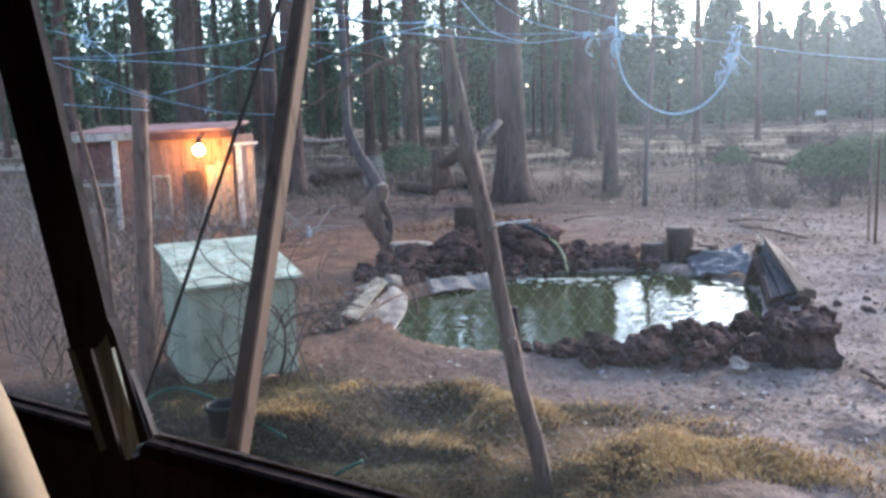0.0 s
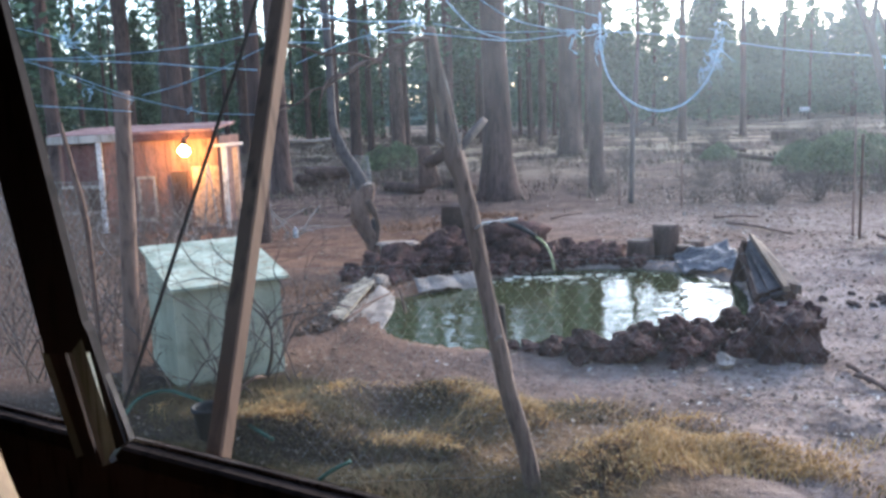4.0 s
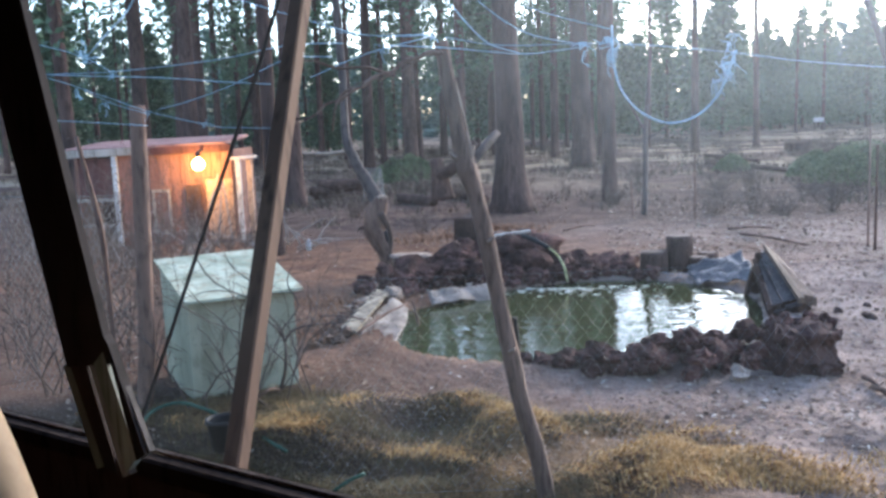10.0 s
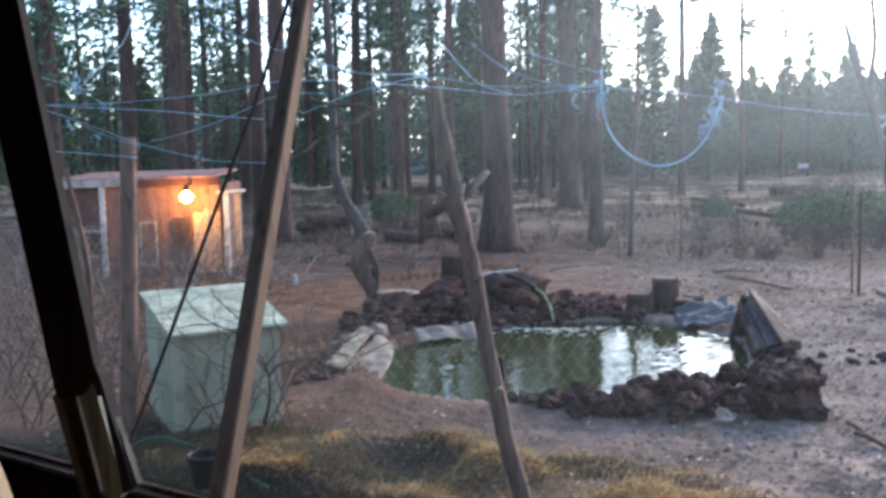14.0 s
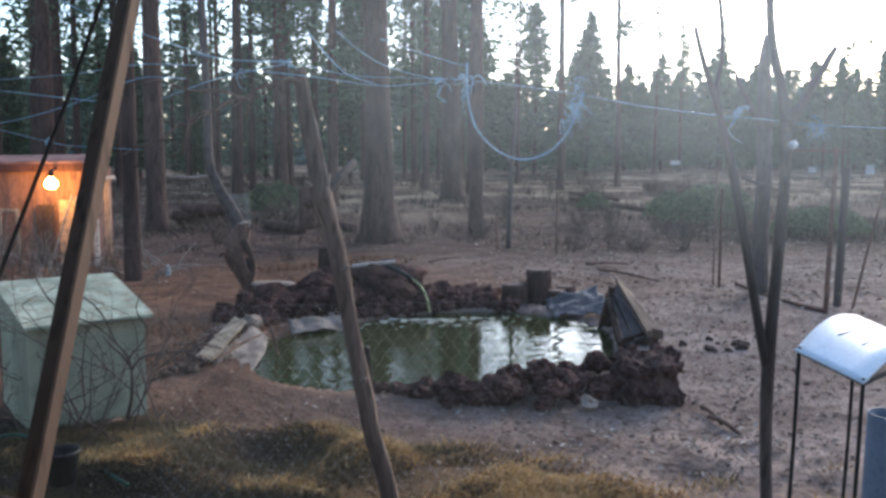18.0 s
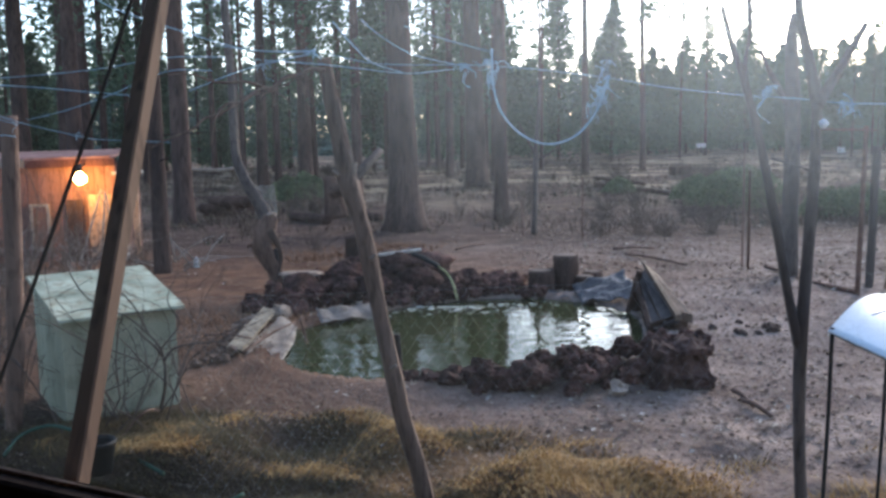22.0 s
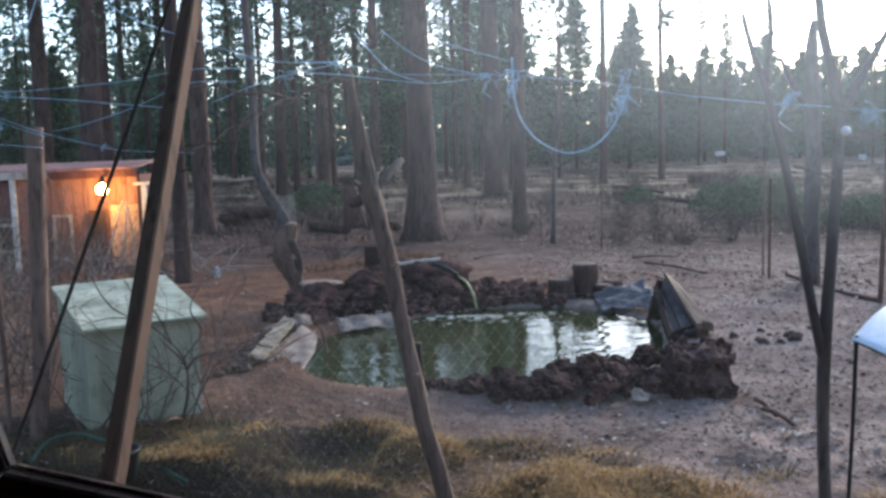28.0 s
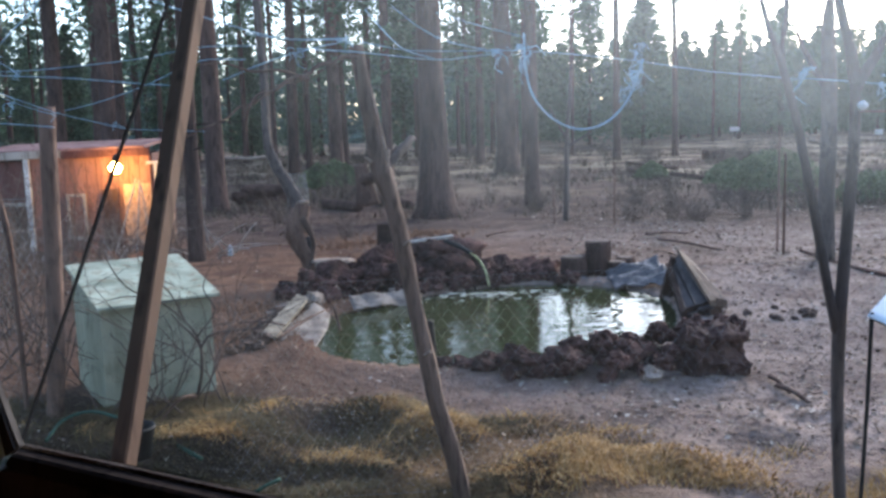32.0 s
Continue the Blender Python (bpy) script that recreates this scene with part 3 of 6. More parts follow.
wall_piece("ceiling", -3.6, 3.6, 3.41, 3.5, -4.4, 0.3, M_DARKWOOD, "dim ceiling of the room", "ceiling")

# dusty pane: mostly clear, a thin film of dust that catches the sky
mg = bpy.data.materials.new("dusty_glare_glass")
mg.use_nodes = True
gn, gl = mg.node_tree.nodes, mg.node_tree.links
gn.remove(gn["Principled BSDF"])
clear, dust, film = gn.new("ShaderNodeBsdfTransparent"), gn.new("ShaderNodeBsdfTranslucent"), gn.new("ShaderNodeMixShader")
dust.inputs["Color"].default_value = (0.84, 0.93, 1.0, 1)
gtc, gno, gmr = gn.new("ShaderNodeTexCoord"), gn.new("ShaderNodeTexNoise"), gn.new("ShaderNodeMapRange")
gno.inputs["Scale"].default_value, gno.inputs["Detail"].default_value = 5, 6
gmr.inputs["From Min"].default_value, gmr.inputs["From Max"].default_value = 0.3, 0.7
gmr.inputs["To Min"].default_value, gmr.inputs["To Max"].default_value = 0.0014, 0.0038
# film thickens to the upper right, painting the sky's veiling glare into the pane
gsep, gx_, gz_, gm1, gm2, gm3 = gn.new("ShaderNodeSeparateXYZ"), gn.new("ShaderNodeMapRange"), gn.new("ShaderNodeMapRange"), gn.new("ShaderNodeMath"), gn.new("ShaderNodeMath"), gn.new("ShaderNodeMath")
gx_.inputs["From Min"].default_value, gx_.inputs["From Max"].default_value = -0.121, 0.431
gz_.inputs["From Min"].default_value, gz_.inputs["From Max"].default_value = 1.79, 2.0
gx_.interpolation_type = gz_.interpolation_type = "SMOOTHSTEP"
gm1.operation, gm2.operation, gm3.operation = "MULTIPLY", "MULTIPLY", "MULTIPLY_ADD"
gm2.inputs[1].default_value = 23.0
gl.new(gtc.outputs["Object"], gsep.inputs[0])
gl.new(gsep.outputs["X"], gx_.inputs["Value"])
gl.new(gsep.outputs["Z"], gz_.inputs["Value"])
gl.new(gx_.outputs["Result"], gm1.inputs[0])
gl.new(gz_.outputs["Result"], gm1.inputs[1])
gl.new(gm1.outputs[0], gm2.inputs[0])
gl.new(gm2.outputs[0], gm3.inputs[0])
gl.new(gmr.outputs["Result"], gm3.inputs[1])
gl.new(gmr.outputs["Result"], gm3.inputs[2])
for a, b in ((gtc.outputs["Object"], gno.inputs["Vector"]), (gno.outputs["Fac"], gmr.inputs["Value"]), (gm3.outputs[0], film.inputs["Fac"]),
             (clear.outputs["BSDF"], film.inputs[1]), (dust.outputs["BSDF"], film.inputs[2]), (film.outputs["Shader"], gn["Material Output"].inputs["Surface"])):
    gl.new(a, b)
pane = wall_piece("window_1", -2.59, 2.59, SILL + 0.002, 3.098, -0.043, -0.039, mg, "dusty clear window pane with faint smears and a painted glare veil", "window")
pane.visible_shadow = False

M_BLACKTRIM = surf("black_worn_trim", (0.022, 0.017, 0.015), (0.045, 0.034, 0.03), 6, 70, 0.7, 0.3, (1, 1, 0.2), dist=0.002)
M_BROWNTRIM = surf("worn_grey_trim", (0.15, 0.16, 0.14), (0.42, 0.44, 0.4), 26, 150, 0.6, 0.3, (1, 1, 0.06), vary=0.35, dist=0.002)
M_DARKCHAN = surf("dark_worn_channel", (0.03, 0.02, 0.017), (0.075, 0.05, 0.042), 9, 60, 0.6, 0.3, (1, 1, 0.15), dist=0.002)
M_GREYEDGE = surf("dusty_edge_trim", (0.06, 0.048, 0.042), (0.12, 0.1, 0.088), 12, 70, 0.7, 0.3, (1, 1, 0.1), dist=0.001)
M_ALU = surf("scratched_grey_channel", (0.2, 0.195, 0.19), (0.5, 0.49, 0.48), 30, 120, 0.6, 0.2, (1, 1, 0.05), dist=0.001)
M_CREAM = surf("cream_plastic", (0.17, 0.118, 0.072), (0.2, 0.142, 0.09), 3, 90, 0.6, 0.05, vary=0.02, c3=(0.15, 0.1, 0.062), spec=0.08)
M_CREAMPAINT = surf("cream_painted_edge", (0.17, 0.175, 0.14), (0.3, 0.3, 0.25), 14, 60, 0.7, 0.2, (1, 1, 0.2), dist=0.002)
M_BEAD = surf("dusty_putty", (0.1, 0.075, 0.06), (0.2, 0.16, 0.13), 30, 160, 0.9, 0.4, dist=0.001)
wall_piece("trim_glazing_bead", -2.6, 2.6, SILL + 0.0004, SILL + 0.0034, -0.054, -0.047, M_BEAD, "thin dusty putty line along the pane", "trim")


def plate(t, corners, thick):
    """A strip over four corners given in the plane of the wall as (along, height), standing in the room before the sill."""
    bm = bmesh.new()
    f = bm.faces.new([bm.verts.new(WP + WU * a + WN * (-0.077 - thick) + Vector((0, 0, z))) for a, z in corners])
    g = bmesh.ops.extrude_face_region(bm, geom=[f])
    bmesh.ops.translate(bm, verts=[q for q in g["geom"] if isinstance(q, bmesh.types.BMVert)], vec=WN * (thick + 0.0065))
    bmesh.ops.recalc_face_normals(bm, faces=bm.faces)
    return under(t, bm)


t = placed("window_post", tuple(WP + WN * -0.074 + Vector((0, 0, 1.5))), "slanting dark window post with worn lower channel", "window post")
for name, corners, thick, mat, lab in (
        ("upper_cover", ((-0.2277, 2.2541), (-0.1343, 2.2336), (0.0026, 1.6777), (-0.0712, 1.6660)), 0.002, M_BLACKTRIM, "black worn cover"),
        ("cream_edge", ((-0.0814, 1.6660), (-0.0685, 1.6690), (-0.0263, 1.5636), (-0.0392, 1.5578)), 0, M_CREAMPAINT, "cream painted edge"),
        ("channel", ((-0.0670, 1.6690), (-0.0392, 1.6719), (-0.0012, 1.5578), (-0.0246, 1.5636)), 0.0012, M_DARKCHAN, "dark worn channel"),
        ("metal_strip", ((-0.0336, 1.6748), (-0.0214, 1.6748), (0.0190, 1.5636), (0.0061, 1.5578)), 0.0018, M_ALU, "scratched bright metal strip"),
        ("grey_strip", ((-0.0246, 1.6748), (-0.0077, 1.6894), (0.0322, 1.5841), (0.0134, 1.5636)), 0.0024, M_BROWNTRIM, "worn grey-brown strip"),
        ("dark_trim", ((-0.0021, 1.7070), (0.0044, 1.6982), (0.0468, 1.5900), (0.0322, 1.5812)), 0.0036, M_BLACKTRIM, "dark edge trim"),
        ("edge_trim", ((-0.0054, 1.7011), (0.0015, 1.6982), (0.0500, 1.5929), (0.0410, 1.5870)), 0, M_GREYEDGE, "thin pale edge trim")):
    part(name, plate(t, corners, thick), mat, t, lab)
t = placed("curtain_pole", (-0.2216, 0.5462, 1.6990), "smooth cream plastic pole leaning inside the window", "pole")
limb(t, "pole", [(-0.4496, 0.8486, 1.7390), (-0.4144, 0.8254, 1.6846), (-0.3888, 0.8086, 1.6406), (-0.3664, 0.7934, 1.5942), (-0.3360, 0.7718, 1.5358)], [0.0295], M_CREAM, 20, 0.0)

# ---- just outside the window ----
t = placed("leaning_lath", (-0.2984, 1.3238, 1.4182), "rough sawn brown timber lath leaning outside the window", "timber lath")
part("lath", under(t, beam(bmesh.new(), (-0.3160, 1.3238, 1.3750), (-0.1840, 1.8038, 2.4382), 0.030, 0.028, (-0.42, -0.9, 0), 0.003)), M_BOARD, t)
t = placed("guy_cable", (-0.4952, 1.4918, 1.4566), "thin black cable running slantwise past the window", "cable")
limb(t, "cable", [(-0.5192, 1.4918, 1.3942), (-0.4304, 1.4918, 1.6078), (-0.3344, 1.4918, 1.8430), (-0.2744, 1.4918, 1.9870), (-0.2144, 1.4918, 2.1478), (-0.1448, 1.4918, 2.3278)], [0.0036], M_CABLE, 6, 0.0)


# ---- blue twine ----
def twine(pts, r=0.0018):
    t = placed("baling_twine", pts[0], "sagging length of bright blue plastic baling twine", "twine", "twine strung over the yard")
    limb(t, "strand", pts, [r], M_TWINE, 5, 0.15)
    return t


def knot(at, seed, r=0.03, tails=5):
    rnd = random.Random(seed)
    t = placed("twine_knot", at, "frayed knot of blue baling twine", "twine", "twine strung over the yard")
    bm = bmesh.new()
    for i in range(tails + 2):
        o = Vector(at)
        p = [o + Vector((rnd.gauss(0, r * 0.4), rnd.gauss(0, r * 0.4), rnd.gauss(0, r * 0.4)))]
        for _ in range(4):
            p.append(p[-1] + Vector((rnd.gauss(0, r * 0.5), rnd.gauss(0, r * 0.3), rnd.gauss(-r * 0.25, r * 0.5))))
        tube(bm, smooth_line(p, 3), [0.0022 * r / 0.03, 0.001], 5)
    part("tuft", under(t, bm), M_TWINE, t)
    return t


twine([(-2.186, 4.250, 2.400), (-1.828, 4.250, 2.335), (-1.628, 4.250, 2.272), (-1.510, 4.250, 2.201)])
twine([(-1.893, 4.250, 2.206), (-1.621, 4.250, 2.188), (-1.272, 4.250, 2.166), (-1.014, 4.250, 2.139), (-0.777, 4.250, 2.118)])
twine([(-1.866, 4.250, 2.209), (-1.615, 4.250, 2.118), (-1.361, 4.250, 2.019), (-1.120, 4.250, 1.953), (-1.024, 4.250, 1.931)])
twine([(-1.641, 4.250, 2.120), (-1.503, 4.250, 2.054), (-1.359, 4.250, 2.005)])
twine([(-1.913, 4.250, 2.001), (-1.628, 4.250, 1.977), (-1.363, 4.250, 1.951)])
twine([(-1.029, 4.250, 1.931), (-0.900, 4.250, 1.923), (-0.691, 4.250, 1.911)])
twine([(-1.310, 4.250, 2.022), (-1.150, 4.250, 2.059), (-0.937, 4.250, 2.129), (-0.697, 4.250, 2.228), (-0.489, 4.250, 2.231)])
twine([(-1.817, 4.250, 2.201), (-1.452, 4.250, 2.205), (-1.007, 4.250, 2.240), (-0.693, 4.250, 2.290), (-0.434, 4.250, 2.290)])
twine([(-1.600, 4.250, 2.289), (-1.515, 4.250, 2.374), (-1.403, 4.250, 2.483), (-1.332, 4.250, 2.642)], 0.0033)
twine([(-1.036, 4.250, 2.579), (-0.886, 4.250, 2.499), (-0.660, 4.250, 2.421), (-0.381, 4.250, 2.333), (-0.227, 4.250, 2.314), (-0.025, 4.300, 2.316)])
twine([(-0.477, 4.200, 2.339), (-0.252, 4.250, 2.315), (-0.025, 4.300, 2.321)])
twine([(-0.598, 4.250, 2.140), (-0.385, 4.250, 2.221), (-0.225, 4.200, 2.259), (-0.026, 4.300, 2.311)])
twine([(-0.250, 4.200, 2.270), (0.029, 4.250, 2.251), (0.374, 4.250, 2.210), (0.539, 4.250, 2.219), (0.669, 4.250, 2.232)])
twine([(0.185, 4.250, 2.456), (0.297, 4.250, 2.365), (0.437, 4.250, 2.291), (0.671, 4.250, 2.237)])
twine([(0.388, 4.250, 2.424), (0.578, 4.250, 2.362), (0.794, 4.250, 2.303)])
twine([(0.061, 4.200, 2.437), (0.148, 4.250, 2.339), (0.235, 4.250, 2.259), (0.374, 4.250, 2.212)], 0.0028)
twine([(0.031, 4.300, 2.304), (0.287, 4.250, 2.252), (0.673, 4.250, 2.245), (1.001, 4.250, 2.222), (1.357, 4.250, 2.177), (1.668, 4.250, 2.127), (2.050, 4.250, 2.086), (2.139, 4.300, 2.085)])
twine([(2.139, 4.300, 2.085), (2.406, 4.300, 2.062), (2.586, 4.300, 2.044), (2.951, 4.300, 2.031), (3.446, 4.200, 2.004), (3.829, 4.200, 1.960)])
twine([(0.794, 4.250, 2.320), (0.800, 4.250, 2.156), (0.837, 4.250, 2.024), (0.931, 4.250, 1.919), (1.061, 4.250, 1.869), (1.198, 4.250, 1.908), (1.300, 4.250, 2.025), (1.362, 4.250, 2.191)], 0.0045)
for i, (p, r, k) in enumerate((((-1.631, 4.250, 2.289), 0.03, 6), ((-1.512, 4.250, 2.196), 0.02, 3), ((-1.673, 4.250, 2.113), 0.018, 3), ((-1.550, 4.250, 2.049), 0.018, 3),
                               ((-1.363, 4.250, 2.011), 0.015, 2), ((-1.090, 4.250, 1.959), 0.014, 2), ((-0.031, 4.280, 2.314), 0.02925, 4), ((-0.239, 4.200, 2.250), 0.026, 4),
                               ((0.666, 4.250, 2.232), 0.032, 5), ((0.794, 4.250, 2.246), 0.035, 7), ((0.787, 4.250, 2.170), 0.028, 6), ((1.304, 4.250, 2.138), 0.04, 8), ((1.294, 4.250, 2.062), 0.035, 8), ((1.335, 4.250, 2.224), 0.03, 6),
                               ((2.154, 4.300, 2.090), 0.039, 7), ((2.592, 4.300, 2.049), 0.039, 8))):
    knot(p, 40 + i, r, k)

# ---- fence line ----
t = placed("crooked_post", (0.486, 4.400, -0.183), "crooked debarked tree trunk used as fence post", "fence post")
crook = limb(t, "trunk", [(0.520, 4.400, -0.336), (0.426, 4.400, 0.208), (0.340, 4.400, 0.540), (0.310, 4.400, 0.700), (0.243, 4.400, 1.052), (0.195, 4.400, 1.330), (0.150, 4.400, 1.560), (0.112, 4.400, 1.690), (0.086, 4.400, 1.830), (0.071, 4.400, 1.910), (0.048, 4.400, 2.060), (0.013, 4.400, 2.296)], [0.048, 0.042, 0.041, 0.046, 0.042, 0.048, 0.044, 0.056, 0.044, 0.037, 0.036, 0.028], M_POSTWOOD, 16, 0.5, steps=8)
limb(t, "side_branch", [(0.110, 4.380, 1.690), (0.150, 4.410, 1.730), (0.195, 4.450, 1.775), (0.275, 4.600, 1.850)], [0.034, 0.026, 0.024, 0.02], M_BARKG, 10, 0.4)
for p, q, r in (((0.150, 4.360, 1.800), (0.142, 4.350, 1.740), 0.008), ((0.205, 4.352, 1.330), (0.235, 4.34, 1.358), 0.012), ((0.290, 4.355, 0.780), (0.318, 4.34, 0.802), 0.011), ((0.062, 4.362, 1.740), (0.035, 4.35, 1.765), 0.011)):
    limb(t, "stub", [p, (Vector(p) + Vector(q)) / 2, q], [r, r * 0.8, r * 0.6], M_STONE, 8, 0.4, "pale broken branch stub", steps=2, on=crook)
bough = limb(t, "upper_branch", [(0.015, 4.360, 2.232), (-0.050, 4.330, 2.240), (-0.102, 4.300, 2.214), (-0.165, 4.250, 2.196), (-0.215, 4.210, 2.150), (-0.290, 4.150, 2.128), (-0.352, 4.100, 2.080), (-0.400, 4.070, 2.072), (-0.436, 4.050, 2.046), (-0.458, 4.000, 1.989), (-0.475, 4.000, 1.893)], [0.012, 0.011, 0.009, 0.01, 0.008, 0.008, 0.007, 0.006, 0.006, 0.004, 0.003], M_POSTWOOD, 8, 0.6)
limb(t, "upper_branch", [(-0.376, 4.080, 2.072), (-0.440, 4.040, 2.026), (-0.494, 4.000, 2.011), (-0.545, 3.950, 1.962), (-0.625, 3.900, 1.928), (-0.703, 3.900, 1.890)], [0.007, 0.006, 0.005, 0.005, 0.004, 0.003], M_POSTWOOD, 6, 0.5)
limb(t, "upper_branch", [(-0.235, 4.190, 2.142), (-0.330, 4.150, 2.172), (-0.448, 4.100, 2.168), (-0.557, 4.000, 2.199), (-0.686, 3.900, 2.177)], [0.008, 0.006, 0.006, 0.004, 0.003], M_POSTWOOD, 6, 0.5)
rr = random.Random(61)
for k in range(12):
    o = Vector((0.0, 4.35, 2.23)).lerp(Vector((-0.46, 4.02, 2.02)), rr.uniform(0.15, 1.0)) + Vector((0, 0, 0.01))
    d = Vector((rr.gauss(-0.06, 0.06), rr.gauss(0, 0.05), rr.gauss(-0.02, 0.07)))
    limb(t, "twig", [o, o + d * 0.5 + Vector((0, 0, rr.gauss(0, 0.012))), o + d], [0.003, 0.0025, 0.0015], M_POSTWOOD, 5, 0.3, steps=3, on=bough)
limb(t, "bark_strip", [(0.140, 4.356, 1.700), (0.130, 4.352, 1.800), (0.108, 4.362, 1.930), (0.085, 4.370, 2.040), (0.074, 4.372, 2.110)], [0.004, 0.009, 0.007, 0.008, 0.003], M_STONE, 6, 0.3, "pale torn bark", on=crook)

t = placed("fence_stake", (0.414, 4.450, 0.149), "thin dark stake with thick black handle in the lawn", "stake")
limb(t, "shaft", [(0.430, 4.450, 0.013), (0.371, 4.450, 0.509), (0.338, 4.450, 0.773)], [0.009, 0.009, 0.01], M_CABLE, 6, 0.0)
limb(t, "handle", [(0.340, 4.450, 0.759), (0.330, 4.450, 0.846), (0.323, 4.450, 0.935)], [0.016, 0.02, 0.02], M_CABLE, 8, 0.1)

t = placed("log_post", (-2.194, 6.184, 0.000), "weathered grey log standing as a fence post", "fence post")
limb(t, "log", [(-2.200, 6.200, -0.109), (-2.139, 6.200, 0.546), (-2.107, 6.200, 1.145), (-2.083, 6.200, 1.730), (-2.067, 6.200, 2.112)], [0.06, 0.055, 0.056, 0.055, 0.054], M_SNAG, 12, 0.15)
t = placed("leaning_pole", (-2.415, 6.300, 0.367), "crooked pale pole leaning in the fence", "pole")
limb(t, "pole", [(-2.416, 6.300, -0.136), (-2.415, 6.300, 0.697), (-2.430, 6.300, 1.224), (-2.494, 6.300, 1.623), (-2.546, 6.300, 1.919)], [0.02, 0.02, 0.022, 0.018, 0.014], M_SNAG, 8, 0.5)

# slack wire netting: two sets of slanting wires between a top and a bottom wire
M_NET = surf("dull_netting_wire", (0.12, 0.118, 0.115), (0.2, 0.195, 0.19), 20, 100, 0.6, 0.1, metal=0.3)


def netting(name, x0, x1, y0, y1, z0, z1, cell, r, label, mat=None):
    t = placed(name, ((x0 + x1) / 2, (y0 + y1) / 2, z0), label, "wire fence")
    length = math.hypot(x1 - x0, y1 - y0)
    d = Vector(((x1 - x0) / length, (y1 - y0) / length, 0))
    side = Vector((-d.y, d.x, 0))

    def at(s, z):
        return Vector((x0, y0, 0)) + d * s + side * (0.03 * noise.noise(Vector((s * 1.3, z * 2, 1)))) + Vector((0, 0, z))

    h = z1 - z0
    for sgn in (1, -1):
        bm = bmesh.new()
        for k in range(-int(h / cell) - 1, int((length + h) / cell) + 1):
            s0 = k * cell
            pts = []
            for i in range(9):
                z = z0 + h * i / 8
                s = s0 + sgn * (z - z0) * 0.75 if sgn > 0 else s0 + h * 0.75 - (z - z0) * 0.75
                if 0 <= s <= length:
                    pts.append(at(s, z))
            if len(pts) > 1:
                tube(bm, pts, r, 3)
        part("slanting_wires", under(t, bm), M_NET, t)
    for z in (z0, z1):
        bm = tube(bmesh.new(), [at(length * i / 12, z) for i in range(13)], r * 1.6, 5)
        part("edge_wire", under(t, bm), M_NET, t)
    return t


netting("wire_netting", -0.75, 3.2, 4.48, 4.48, 0.02, 1.15, 0.075, 0.00055, "slack galvanised diamond netting across the lawn edge")
netting("wire_netting", -3.4, -2.22, 6.7, 6.25, 0.02, 1.5, 0.06, 0.0012, "bunched galvanised netting beside the log post")

# ---- bare saplings at the fence ----
t = placed("bare_sapling", (1.854, 3.257, 0.190), "slim bare dark sapling with forked trunk", "tree")
slim = limb(t, "trunk", [(2.255, 3.965, -0.191), (2.213, 3.965, 0.467), (2.208, 3.965, 0.909), (2.231, 3.965, 1.366), (2.251, 3.965, 1.760), (2.249, 3.965, 2.056)], [0.031, 0.029, 0.032, 0.027, 0.025, 0.022], M_BARKG, 10, 0.3)
limb(t, "branch", [(2.199, 3.965, 0.895), (2.135, 3.947, 1.131), (2.058, 3.929, 1.453), (1.960, 3.911, 1.841), (1.881, 3.893, 2.092), (1.799, 3.875, 2.287), (1.750, 3.875, 2.456)], [0.025, 0.023, 0.022, 0.02, 0.018, 0.014, 0.01], M_BARKG, 8, 0.3)
limb(t, "branch", [(2.250, 3.965, 2.018), (2.324, 3.983, 2.121), (2.418, 4.010, 2.251), (2.530, 4.055, 2.398)], [0.03, 0.024, 0.02, 0.014], M_BARKG, 8, 0.2)
limb(t, "branch", [(1.927, 3.902, 1.943), (1.904, 3.965, 2.171), (1.944, 4.010, 2.377), (1.942, 4.055, 2.634)], [0.018, 0.014, 0.012, 0.01], M_BARKG, 8, 0.2)
limb(t, "branch", [(2.250, 3.965, 2.044), (2.221, 3.983, 2.223), (2.187, 4.019, 2.430), (2.182, 4.055, 2.688)], [0.03, 0.024, 0.022, 0.018], M_BARKG, 8, 0.2)
limb(t, "twig", [(2.018, 3.920, 1.790), (2.078, 3.875, 1.765), (2.187, 3.875, 1.732)], [0.006, 0.005, 0.003], M_BARKG, 5, 0.2, on=slim)
bm = stone(0.022, 3, 2, 1.0, 0.1)
bmesh.ops.translate(bm, verts=bm.verts, vec=(2.262, 3.920, 1.940))
part("insulator", under(t, bm), surf("white_ceramic", (0.700, 0.7, 0.68), (0.780, 0.78, 0.76), 9, 50, 0.3, 0.05), slim, "small white knob insulator")

# ---- box: bare shrub in front, pot, hose ----
M_TWIG = surf("dark_twigs", (0.05, 0.036, 0.03), (0.1, 0.075, 0.06), 8, 60, 0.9, 0.2)


